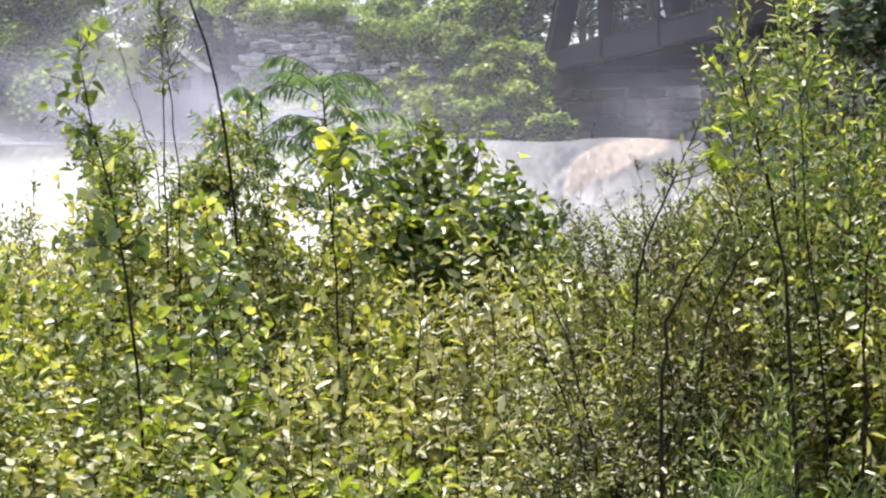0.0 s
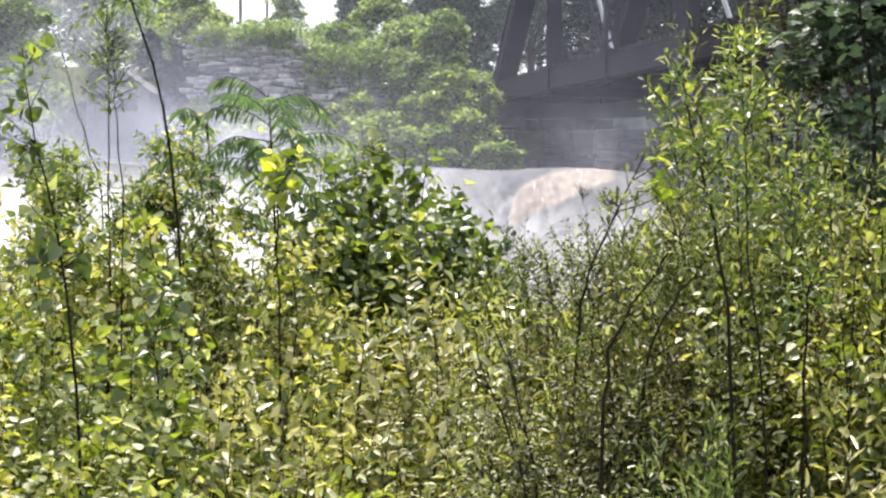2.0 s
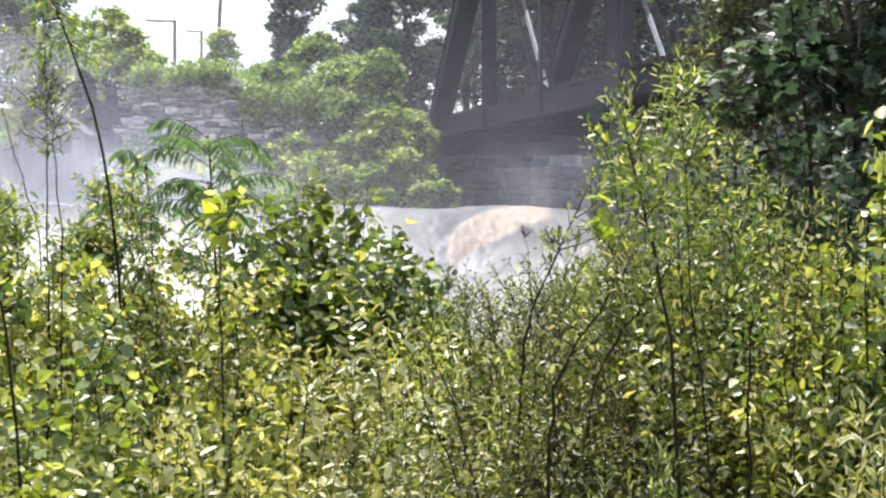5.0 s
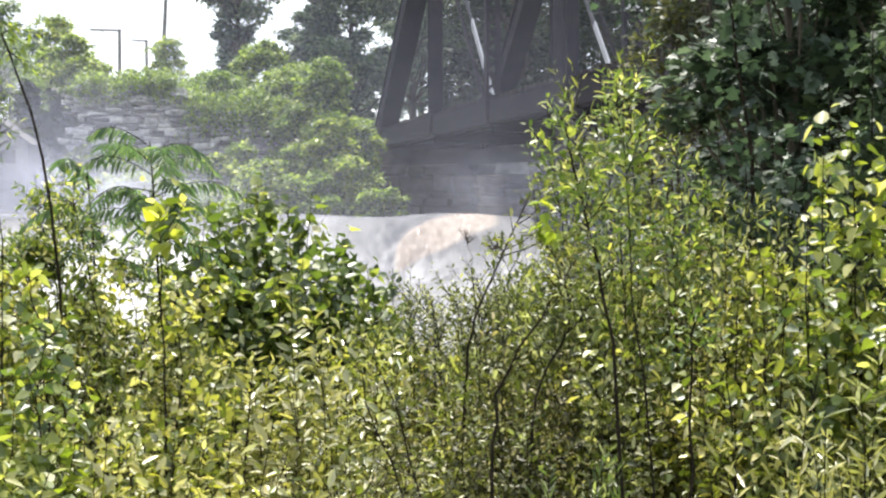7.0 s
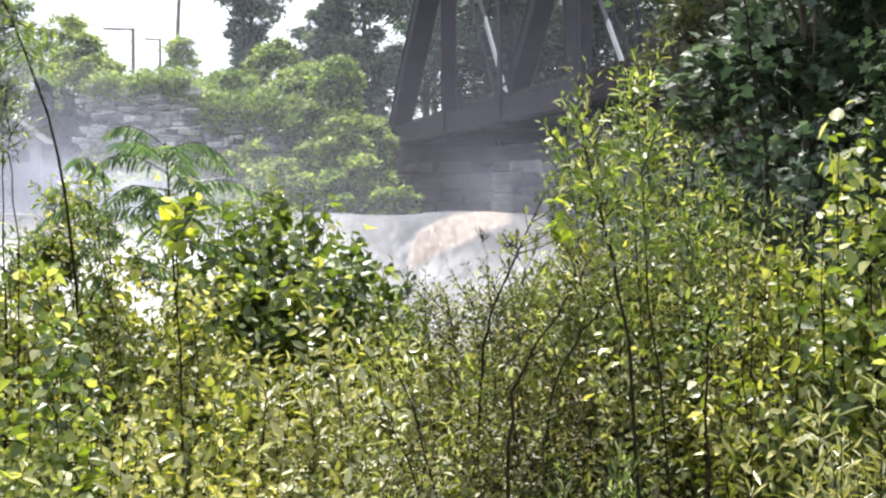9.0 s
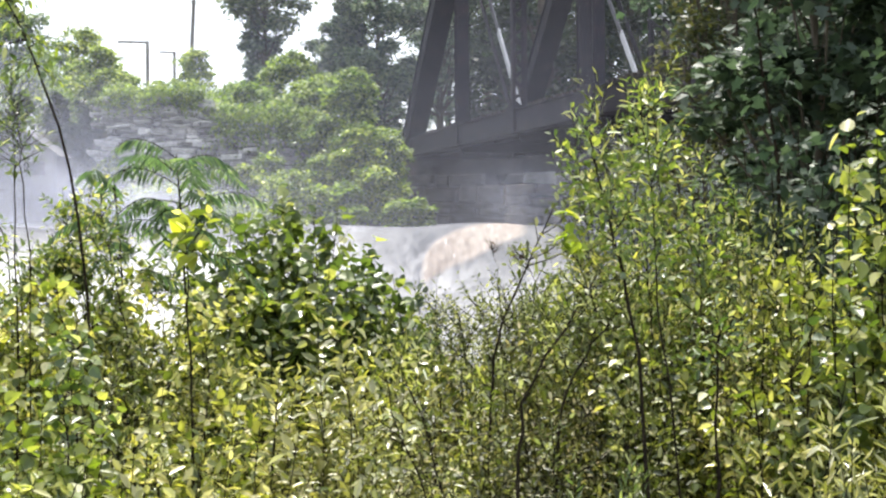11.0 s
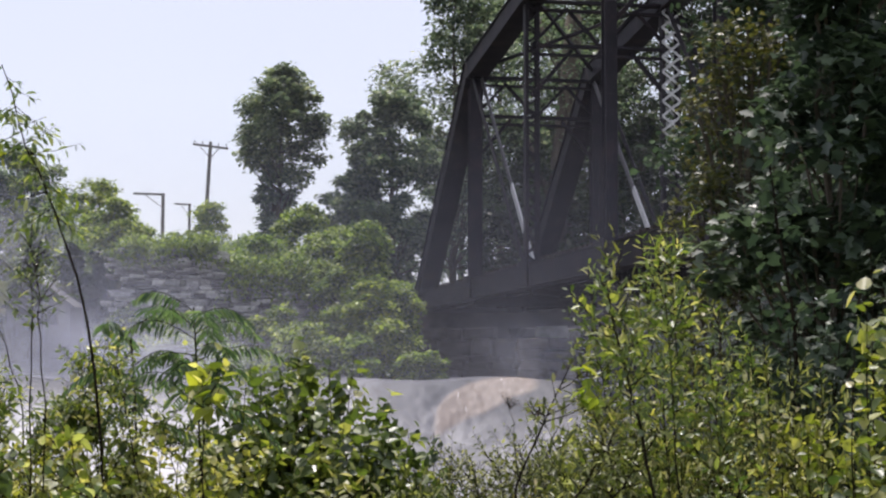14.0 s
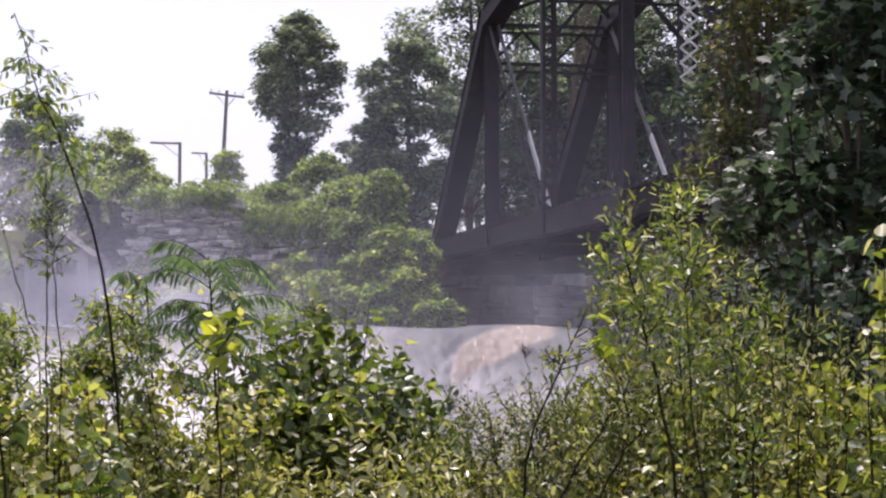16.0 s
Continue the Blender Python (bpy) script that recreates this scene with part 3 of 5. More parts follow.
def laced(name, p, q, w, d, lace=0.45, material=M_STEEL, label="", crossed=False):
    """A post of two channels tied by zigzag lacing, or by crossed lacing in a painted sunlit tone."""
    def channel(e):
        def build(s):
            a = (q - p) / np.linalg.norm(q - p)
            u = np.cross(a, RTn)
            u /= np.linalg.norm(u)
            x0, x1, x2, t = e * w / 2, e * (w / 2 - 0.03), e * (w / 2 - 0.11), 0.025
            prof = [(x0, -d / 2), (x2, -d / 2), (x2, -d / 2 + t), (x1, -d / 2 + t), (x1, d / 2 - t), (x2, d / 2 - t), (x2, d / 2), (x0, d / 2)]
            n = len(prof)
            s.add([c + RTn * x + u * y for c in (p, q) for x, y in prof], [(i, (i + 1) % n, n + (i + 1) % n, n + i) for i in range(n)] + [tuple(range(n))[::-1], tuple(range(n, 2 * n))])
        return build

    def lacing(s):
        a = q - p
        ln = np.linalg.norm(a)
        a = a / ln
        u = np.cross(a, RTn)
        u /= np.linalg.norm(u)
        n = max(2, int(ln / lace))
        for g in (-1, 1):
            for k in range(n):
                e = 1 if k % 2 else -1
                c = g * (d / 2 + 0.012)
                for f in ((e, -e) if crossed else (e,)):
                    lift = u * (c + (0.014 * g if f != e else 0))
                    s.bar(p + a * ln * k / n + RTn * f * w / 2 + lift, p + a * ln * (k + 1) / n - RTn * f * w / 2 + lift, u, 0.012, 0.07)
    post = steel(name, channel(-1), material, label)
    for nm, fn in (("channel", channel(1)), ("lacing", lacing)):
        ob = steel(nm, fn, M_PALE_STEEL if crossed and nm == "lacing" else material, "pale crossed lacing bars" if crossed and nm == "lacing" else "")
        ob.parent = post
    ob["kind"] = "stuff"
    return post


for side in (0, 1):
    steel("end_post", plated(node(0, side, 0), node(1, side, TOP[1]), 0.66, 0.8))
    steel("end_post", plated(node(7, side, 0), node(6, side, TOP[6]), 0.66, 0.8))
    for i in range(1, 6):
        steel("top_chord", plated(node(i, side, TOP[i]), node(i + 1, side, TOP[i + 1]), 0.62, 0.7))
    for i in range(0, 7):
        steel("bottom_chord", plated(node(i, side, 0), node(i + 1, side, 0), 0.42, 0.72))
    for i in range(1, 7):
        w = (0.34 if side == 0 else 0.28) if i in (1, 6) else (0.46 if i == 2 else 0.2)
        if i == 2:
            if side == 0:
                laced("vertical_post", node(i, side, 0), node(i, side, TOP[i]), w, 0.3, 0.32)
            else:
                laced("vertical_post", node(i, side, 0), node(i, side, 3.2), 0.6, 0.3, 0.5)
                laced("vertical_post", node(i, side, 3.2), node(i, side, TOP[i]), 0.6, 0.3, 0.46, M_STEEL, "lattice post with pale crossed bars", True)
        else:
            steel("vertical_post", plated(node(i, side, 0), node(i, side, TOP[i]), w, 0.4))
    for a, b in ((1, 2), (2, 3), (6, 5), (5, 4)):
        for e in (-1, 1):
            p, q = node(a, side, TOP[a]) + RTn * e * 0.16, node(b, side, 0) + RTn * e * 0.16
            if (a, side) == (2, 0):
                continue
            # beyond this share the bar turns pale, sunlight put into its colour
            bare = 0.6 if (a == 1 and e == (1 if side == 0 else -1)) else 1.0
            m = p + (q - p) * bare
            steel("diagonal_bar", lambda s, p=p, q=m: s.bar(p, q, RTn, 0.035, 0.24), M_GREY_STEEL if bare < 1 else M_STEEL, "flat eyebar diagonal")
            if bare < 1:
                steel("diagonal_bar", lambda s, p=m, q=q: s.bar(p, q, RTn, 0.06, 0.25), M_PALE_STEEL, "flat eyebar diagonal, lower stretch painted sunlit pale")
    for i in range(0, 8):
        p = node(i, side, 0)
        steel("gusset_plate", lambda s, p=p: s.bar(p - AXn * 0.5, p + AXn * 0.5, RTn, 0.62, 0.85, (0, -0.05 if i else 0)))
    for i in range(1, 7):
        p = node(i, side, TOP[i])
        steel("gusset_plate", lambda s, p=p: s.bar(p - AXn * 0.45, p + AXn * 0.45, RTn, 0.6, 0.7))
# portal and sway frames
for i in range(1, 7):
    a, b = node(i, 0, TOP[i] - 0.25), node(i, 1, TOP[i] - 0.25)
    for dz in (0.0, -1.4):
        steel("portal_strut", lambda s, a=a, b=b, dz=dz: (s.bar(a + (0, 0, dz), b + (0, 0, dz), AXn, 0.25, 0.1), s.bar(a + (0, 0, dz - 0.28), b + (0, 0, dz - 0.28), AXn, 0.25, 0.07)))
    n = 4
    for k in range(n):
        p, q = a + (b - a) * k / n, a + (b - a) * (k + 1) / n
        z0, z1 = (-0.2, -1.4) if k % 2 else (-1.4, -0.2)
        steel("portal_brace", lambda s, p=p, q=q, z0=z0, z1=z1: s.bar(p + (0, 0, z0), q + (0, 0, z1), AXn, 0.1, 0.1))
    for e, c in ((a, b), (b, a)):
        w = (c - e) / np.linalg.norm(c - e)
        steel("knee_brace", lambda s, e=e, w=w: s.bar(e + (0, 0, -3.0), e + w * 1.3 + (0, 0, -1.5), AXn, 0.12, 0.12))
for i in range(1, 6):
    for a, b in ((0, 1), (1, 0)):
        steel("lateral_brace", lambda s, i=i, a=a, b=b: s.bar(node(i, a, TOP[i]), node(i + 1, b, TOP[i + 1]), (0, 0, 1), 0.1, 0.1))
# floor: beams, stringers, sleepers, rails
for i in range(0, 8):
    steel("floor_beam", lambda s, i=i: (s.bar(node(i, 0, -0.15), node(i, 1, -0.15), AXn, 0.06, 0.9), s.bar(node(i, 0, 0.3), node(i, 1, 0.3), AXn, 0.3, 0.04), s.bar(node(i, 0, -0.6), node(i, 1, -0.6), AXn, 0.3, 0.04)))
for e in (0.28, 0.72):
    steel("stringer", lambda s, e=e: s.bar(node(0, e, 0.1), node(7, e, 0.1), RTn, 0.25, 0.7))
for e in (0.34, 0.66):
    steel("rail", lambda s, e=e: (s.bar(node(-1, e, 0.75), node(7.5, e, 0.75), RTn, 0.07, 0.06), s.bar(node(-1, e, 0.67), node(7.5, e, 0.67), RTn, 0.02, 0.1), s.bar(node(-1, e, 0.61), node(7.5, e, 0.61), RTn, 0.14, 0.02)))
tie = Soup()
tie.bar(-RTn * 1.9, RTn * 1.9, AXn, 0.24, 0.24)
tie_mesh = tie.mesh("sleeper", M_TIMBER)
for k in range(110):
    ob = part_of("sleeper", tie_mesh, bridge)
    ob.location = tuple(node(k * 0.065 - 0.1, 0.5, 0.5) - B0)


# ---- masonry ----
def stone_wall(thing, x0, x1, y, tops, z0, course, seed, material, depth=0.7, lean=0.0, along=None):
    """Courses of rough blocks, each a child of the wall; tops: (x, height) steps."""
    r = rng(seed)
    shapes = []
    for k in range(10):
        c = np.array([(sx, sy, sz) for sz in (-1, 1) for sy in (-1, 1) for sx in (-1, 1)], float) * 0.5
        # chamfered, uneven front
        c += r.uniform(-0.07, 0.07, c.shape) * (1, 0.3, 1)
        f0 = c[[0, 1, 5, 4]]
        inner = f0 * (0.84, 1, 0.78) + (0, -0.09, 0) + r.uniform(-0.05, 0.05, (4, 3)) * (1, 0.8, 1)
        v = np.concatenate([c, inner])
        f = [(0, 2, 3, 1), (4, 5, 7, 6), (1, 3, 7, 5), (3, 2, 6, 7), (2, 0, 4, 6), (0, 1, 9, 8), (1, 5, 10, 9), (5, 4, 11, 10), (4, 0, 8, 11), (8, 9, 10, 11)]
        shapes.append(mesh_of("stone", v, f, material))
    z = z0
    while z < max(t[1] for t in tops):
        h = course * r.uniform(0.55, 1.5)
        x = x0 + r.uniform(-0.5, 0.2)
        while x < x1:
            w = course * r.uniform(1.0, 3.0) ** 1.6
            top = [t[1] for t in tops if x + w / 2 >= t[0]] or [tops[0][1]]
            if z + h * 0.6 < top[-1] + r.uniform(-0.15, 0.1) and r.random() > 0.1:
                ob = part_of("stone", shapes[int(r.integers(10))], thing)
                hh = h * r.uniform(0.8, 1.12)
                ob.scale = (w * 0.98, depth, hh)
                yy = y + r.uniform(-0.35, 0.2) + lean * (z - z0)
                ob.location = Vector((x + w / 2, yy, z + h / 2 + r.normal(0, 0.03))) - thing.location
                ob.rotation_euler = (r.normal(0, 0.05), r.normal(0, 0.04), r.normal(0, 0.07))
            x += w
        z += h * 0.96
    return thing


wall_l = tagged(new("stone_wall"), "old rough limestone block wall hung with vines", "stone wall")
wall_l.location = (-8.3, 58.4, 2.0)
stone_wall(wall_l, -11.45, -4.4, 58.4, [(-12, 5.95), (-7.6, 5.1), (-5.2, 4.8)], 1.3, 0.15, 5, M_STONE, 0.9)
core = Soup()
core.box((-11.3, 58.7, 1.5), (-4.4, 60.5, 4.7))
core.box((-11.2, 58.9, 4.7), (-7.7, 60.5, 5.75))
core.v = [v - np.array(wall_l.location) for v in core.v]
part_of("wall_core", core.mesh("wall_core", M_DARKSTONE), wall_l)

abut = tagged(new("bridge_abutment"), "cut-stone bridge abutment coloured shadow-dark under the truss end", "abutment")
abut.location = (2.0, 69.4, 1.5)
stone_wall(abut, -2.6, 7.2, 69.4, [(-3, 3.5)], 1.2, 0.5, 9, M_DARKSTONE, 1.2)
core = Soup()
core.box((-2.6, 69.8, 1.0), (7.2, 75.0, 4.25))
core.box((-2.6, 71.7, 4.25), (7.2, 72.3, 5.3))
core.v = [v - np.array(abut.location) for v in core.v]
part_of("abutment_core", core.mesh("abutment_core", M_DARKSTONE), abut)
pier = tagged(new("stone_pier"), "broken grey stone pier with one pale cap stone", "pier")
pier.location = (3.6, 60.5, 1.2)
stone_wall(pier, 2.7, 4.5, 60.5, [(2, 3.0)], 1.0, 0.3, 12, M_TANSTONE, 1.6)
cap = Soup()
cap.add([(-0.62, -0.7, 1.86), (0.55, -0.78, 1.8), (0.58, 0.6, 1.84), (-0.6, 0.66, 1.88), (-0.55, -0.62, 2.2), (0.5, -0.7, 2.24), (0.5, 0.55, 2.22), (-0.54, 0.6, 2.18)], [(0, 3, 2, 1), (4, 5, 6, 7), (0, 1, 5, 4), (1, 2, 6, 5), (2, 3, 7, 6), (3, 0, 4, 7)])
part_of("cap_stone", cap.mesh("cap_stone", M_STONE), pier, "pale worn cap stone")


def gable_hut():
    """A small pale hut, its gable towards the river."""
    ob = tagged(new("hut"), "small grey gabled hut with one dark window", "hut")
    ob.location = (-14.05, 57.6, 1.4)
    w, eave, ridge, t = 1.1, 2.65, 3.42, 0.2
    s = Soup()
    # front wall round the window, and the gable above it
    s.box((-w, 0, 0), (0.0, t, eave))
    s.box((0.68, 0, 0), (w, t, eave))
    s.box((0.0, 0, 0), (0.68, t, 1.95))
    s.box((0.0, 0, 2.4), (0.68, t, eave))
    s.add([(-w, 0, eave), (w, 0, eave), (0, 0, ridge), (-w, t, eave), (w, t, eave), (0, t, ridge)], [(0, 1, 2), (5, 4, 3), (0, 3, 4, 1), (1, 4, 5, 2), (2, 5, 3, 0)])
    part_of("front_wall", s.mesh("front_wall", M_CONCRETE), ob)
    for e in (-1, 1):
        s = Soup()
        s.box((min(e * w, e * (w - t)), t, 0), (max(e * w, e * (w - t)), 2.2, eave))
        part_of("side_wall", s.mesh("side_wall", M_CONCRETE), ob)
        s = Soup()
        s.add([(e * (w + 0.15), -0.12, eave - 0.12), (0, -0.12, ridge + 0.02), (0, 2.3, ridge + 0.02), (e * (w + 0.15), 2.3, eave - 0.12),
               (e * (w + 0.15), -0.12, eave - 0.07), (0, -0.12, ridge + 0.07), (0, 2.3, ridge + 0.07), (e * (w + 0.15), 2.3, eave - 0.07)],
              [(0, 1, 2, 3), (4, 7, 6, 5), (0, 4, 5, 1), (1, 5, 6, 2), (2, 6, 7, 3), (3, 7, 4, 0)])
        part_of("roof", s.mesh("roof", M_GREY_STEEL), ob, "grey sheet roof slope")
    s = Soup()
    s.box((0.0, 0.1, 1.95), (0.68, 0.13, 2.4))
    part_of("window", s.mesh("window", M_DARK), ob, "dark window pane")


gable_hut()


# ---- poles ----
def crossarm_pole(x, y, z0, top, arm, drop, lean=0.0):
    ob = tagged(new("utility_pole"), "grey wooden utility pole with a crossarm", "utility pole")
    ob.location = (x, y, z0)
    s = Soup()
    s.tube([(0, 0, 0), (lean * 0.5, 0, (top - z0) / 2), (lean, 0, top - z0)], [0.17, 0.15, 0.11], 8)
    part_of("shaft", s.mesh("shaft", M_POLE), ob)
    h = top - z0 - 0.3
    s = Soup()
    s.bar((lean - arm / 2, 0, h + drop), (lean + arm / 2, 0, h - drop), (0, 1, 0), 0.1, 0.14)
    part_of("crossarm", s.mesh("crossarm", M_POLE), ob)
    for e in (-0.9, -0.45, 0.45, 0.9):
        s = Soup()
        px, pz = lean + e * arm / 2, h - drop * e + 0.07
        s.tube([(px, 0, pz), (px, 0, pz + 0.1), (px, 0, pz + 0.13), (px, 0, pz + 0.2)], [0.02, 0.02, 0.06, 0.04], 6)
        part_of("insulator", s.mesh("insulator", M_DARK), ob)
    s = Soup()
    for e in (-1, 1):
        s.bar((lean, -0.08, h - 0.8), (lean + e * arm * 0.28, -0.08, h - 0.05), (0, 1, 0), 0.02, 0.05)
    part_of("brace", s.mesh("brace", M_POLE), ob)
    return ob


crossarm_pole(-16.35, 110.0, 4.5, 16.85, 2.3, 0.15, 0.6)


def bracket_pole(x, y, z0, top, arm):
    ob = tagged(new("bracket_pole"), "slim pole with one straight bracket arm", "utility pole")
    ob.location = (x, y, z0)
    h = top - z0
    s = Soup()
    s.tube([(0, 0, 0), (0, 0, h / 2), (0, 0, h)], [0.13, 0.12, 0.1], 8)
    part_of("shaft", s.mesh("shaft", M_POLE), ob)
    s = Soup()
    s.bar((0.1, 0, h - 0.08), (-arm, 0, h - 0.02), (0, 1, 0), 0.1, 0.12)
    part_of("arm", s.mesh("arm", M_POLE), ob)
    s = Soup()
    s.bar((0, 0, h - 0.9), (-arm * 0.6, 0, h - 0.1), (0, 1, 0), 0.025, 0.04)
    part_of("stay", s.mesh("stay", M_POLE), ob)


bracket_pole(-17.1, 100.0, 4.5, 12.4, 1.75)
bracket_pole(-19.4, 125.0, 4.5, 14.3, 1.1)


# ---- trees and bushes of the far bank ----
def tree_thing(name, label, category, x, y, z0, h, wide, seed, material, leaf=0.17, count=5000, trunk_r=0.2, crown_from=0.3, shape="oval", clumps=26, lean=0.0, group="", kind_leaf="quad", bough=1.0):
    r = rng(seed)
    ob = tagged(new(name), label, category, group)
    ob.location = (x, y, z0)
    s = Soup()
    trunk = [(lean * k * k + 0.08 * r.normal() * (k > 0), 0.08 * r.normal() * (k > 0), h * 0.9 * k) for k in np.linspace(0, 1, 6)]
    s.tube(trunk, np.linspace(trunk_r, trunk_r * 0.2, 6), 8)
    cent, size = [], []
    for k in range(clumps):
        f = crown_from + (1 - crown_from) * r.uniform(0, 1) ** 0.85
        if shape == "oval":
            rad = wide / 2 * math.sin(math.pi * min(0.97, 0.12 + 0.86 * (f - crown_from) / (1 - crown_from))) ** 0.7
        elif shape == "cone":
            rad = wide / 2 * (1.05 - (f - crown_from) / (1 - crown_from)) ** 0.8
        else:
            rad = wide / 2 * (1 - ((f - crown_from) / (1 - crown_from)) ** 3)
        th = r.uniform(0, 2 * np.pi)
        d = rad * r.uniform(0.05, 1.0) ** 0.6
        c = np.array((d * math.cos(th) + lean * f * f, d * math.sin(th), h * f * 0.97))
        base = np.array((lean * f * f * 0.7, 0, max(h * (f - 0.18), h * 0.1)))
        mid = (base + c) / 2 + (0, 0, -0.05 * h * r.uniform(0, 1))
        s.tube([base, mid, c], [trunk_r * 0.35 * (1.1 - f), trunk_r * 0.2 * (1.1 - f), 0.015], 5)
        cent.append(c)
        size.append(max(wide, h * 0.55) * (r.uniform(0.06, 0.15) if h > 5.8 else r.uniform(0.06, 0.15)) * (1.15 - 0.4 * f) * ((1.25 - f) if shape == "cone" else 1.0))
    part_of("trunk", s.mesh("trunk", M_BARK), ob)
    cent, size = np.array(cent), np.array(size) * bough
    pick = r.integers(0, clumps, count)
    dirs = r.normal(0, 1, (count, 3))
    dirs /= np.linalg.norm(dirs, axis=1)[:, None]
    under = (dirs[:, 2] < 0) & (r.random(count) < 0.6)
    dirs[under, 2] *= -1
    far_out = r.uniform(0.05, 1.0, count) ** 0.45 * r.uniform(0.85, 1.2, count)
    at = cent[pick] + dirs * (size[pick] * far_out)[:, None] * (1, 1, 0.75)
    at[:, 2] = np.maximum(at[:, 2], 0.05)
    crown = part_of("crown", leaves_mesh("crown", at, leaf * r.uniform(0.6, 1.3, count), kind_leaf, material, r), ob)
    crown["kind"] = "stuff"
    return ob


# x, y, z0, height, width, crown start, shape, leaves, clumps
SKYLINE_TREES = [
    (-7.75, 76, 5.0, 10.7, 4.2, 0.5, "oval", 8000, 70),
    (-8.1, 76.4, 5.0, 6.2, 3.6, 0.05, "dome", 8000, 60),
    (-2.6, 74, 5.0, 9.2, 5.6, 0.12, "oval", 12000, 70),
    (-4.2, 75, 5.0, 6.4, 4.2, 0.05, "dome", 8000, 50),
    (0.1, 82, 5.0, 17.5, 7.0, 0.1, "oval", 13000, 80),
]
WOODLAND_TREES = [
    (2.6, 92, 5.0, 18, 7.5, 0.1, "oval", 11000, 70),
    (7.2, 88, 5.0, 18, 8, 0.1, "oval", 11000, 70),
    (12.0, 84, 5.0, 18, 8, 0.1, "oval", 11000, 70),
    (17.0, 86, 5.0, 19, 9, 0.1, "oval", 11000, 70),
    (23, 90, 5.0, 19, 9, 0.1, "oval", 11000, 70),
    (29, 92, 5.0, 19, 9, 0.1, "oval", 9000, 60),
    (8.6, 76, 4.5, 9, 6.5, 0.03, "dome", 10000, 60),
]
BRIDGE_TREES = [
    (14, 74, 4.5, 10, 7, 0.03, "dome", 10000, 60),
    (19, 74, 4.5, 12, 7, 0.03, "dome", 10000, 60),
    (3.6, 77, 4.5, 7.5, 6.5, 0.03, "dome", 10000, 60),
    (5.0, 98, 5.0, 19, 8, 0.05, "oval", 11000, 70),
    (10.0, 99, 5.0, 20, 8, 0.05, "oval", 11000, 70),
    (15.0, 99, 5.0, 20, 8, 0.05, "oval", 11000, 70),
    (0.5, 90, 5.0, 9, 7, 0.05, "dome", 9000, 60),
    (6.0, 84, 5.0, 13, 6, 0.05, "oval", 10000, 60),
]
LEFT_TREES = [
    (-18.5, 72, 5.0, 6.4, 6.4, 0.1, "oval", 9000, 60),
    (-21.5, 68, 4.5, 6.0, 5.0, 0.05, "dome", 7000, 50),
    (-19.8, 62, 2.0, 8.4, 6.0, 0.05, "dome", 9000, 60),
    (-23.0, 64, 3.0, 9.5, 6.5, 0.05, "dome", 9000, 60),
]
for i, (x, y, z0, h, w, cf, sh, n, cl) in enumerate(SKYLINE_TREES + WOODLAND_TREES + BRIDGE_TREES + LEFT_TREES):
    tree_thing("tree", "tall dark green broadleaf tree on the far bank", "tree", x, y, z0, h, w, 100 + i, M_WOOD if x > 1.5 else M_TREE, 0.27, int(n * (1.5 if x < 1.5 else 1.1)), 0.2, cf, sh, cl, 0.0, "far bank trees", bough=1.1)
def big_trunk():
    ob = tagged(new("tree"), "thick dark leaning tree trunk behind the bridge", "tree", "far bank trees")
    ob.location = (4.4, 76.5, 4.6)
    s = Soup()
    s.tube([(0, 0, 0), (0.25, 0, 3.5), (0.8, 0.1, 8.0), (1.2, 0.2, 13.5)], [0.75, 0.6, 0.55, 0.4], 10)
    part_of("trunk", s.mesh("trunk", M_BARK, True), ob)
    for p, q, w in (((0.8, 0.1, 8.0), (2.6, 0.4, 12.5), 0.28), ((0.3, 0, 4.5), (-1.2, -0.5, 8.5), 0.2), ((1.0, 0.1, 10), (-0.6, 0.8, 14), 0.22)):
        s = Soup()
        p, q = np.array(p), np.array(q)
        s.tube([p, (p + q) / 2 + (0, 0, -0.2), q], [w, w * 0.7, w * 0.3], 8)
        part_of("limb", s.mesh("limb", M_BARK, True), ob)
    r = rng(98)
    at = np.array((1.0, 0, 11.5)) + r.normal(0, 1, (5000, 3)) * (2.0, 1.5, 2.2)
    part_of("crown", leaves_mesh("crown", at, 0.19 * r.uniform(0.6, 1.3, 5000), "quad", M_TREE, r), ob)["kind"] = "stuff"


big_trunk()

def far_woods():
    """Dense woods behind the bridge, one mass."""
    r = rng(333)
    n = 26000
    x = r.uniform(3.0, 44, n)
    lobes = 17 + 3.5 * np.sin(x * 0.9) + 2.0 * np.sin(x * 2.3 + 1) + np.minimum(0, (x - 8.0)) * 1.4
    at = np.stack([x, 106 + 2.5 * r.normal(0, 1, n), 4.5 + lobes * r.uniform(0, 1, n) ** 0.8], 1)
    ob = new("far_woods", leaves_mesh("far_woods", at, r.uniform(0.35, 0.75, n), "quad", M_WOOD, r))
    tagged(ob, "dense dark green woods behind the railway", "woods", kind="stuff")


far_woods()
# x, y, z0, height, width, leaves
BANK_BUSHES = [
    (-2.9, 57.3, 2.0, 4.7, 3.6, 8000), (-2.4, 58.8, 2.6, 3.0, 2.4, 4500), (-2.7, 55.2, 1.4, 3.4, 2.6, 5000), (-3.9, 56.0, 1.4, 2.3, 2.2, 3600),
    (-0.75, 53.0, 1.2, 1.25, 2.0, 3000), (-6.4, 56.0, 1.3, 2.2, 3.0, 3600), (-8.7, 56.0, 1.3, 2.2, 3.6, 3600), (-2.9, 53.8, 1.2, 1.6, 2.4, 3000),
    (-4.8, 54.2, 1.2, 2.0, 3.0, 3200), (-7.0, 54.2, 1.2, 1.2, 3.0, 2200),
]
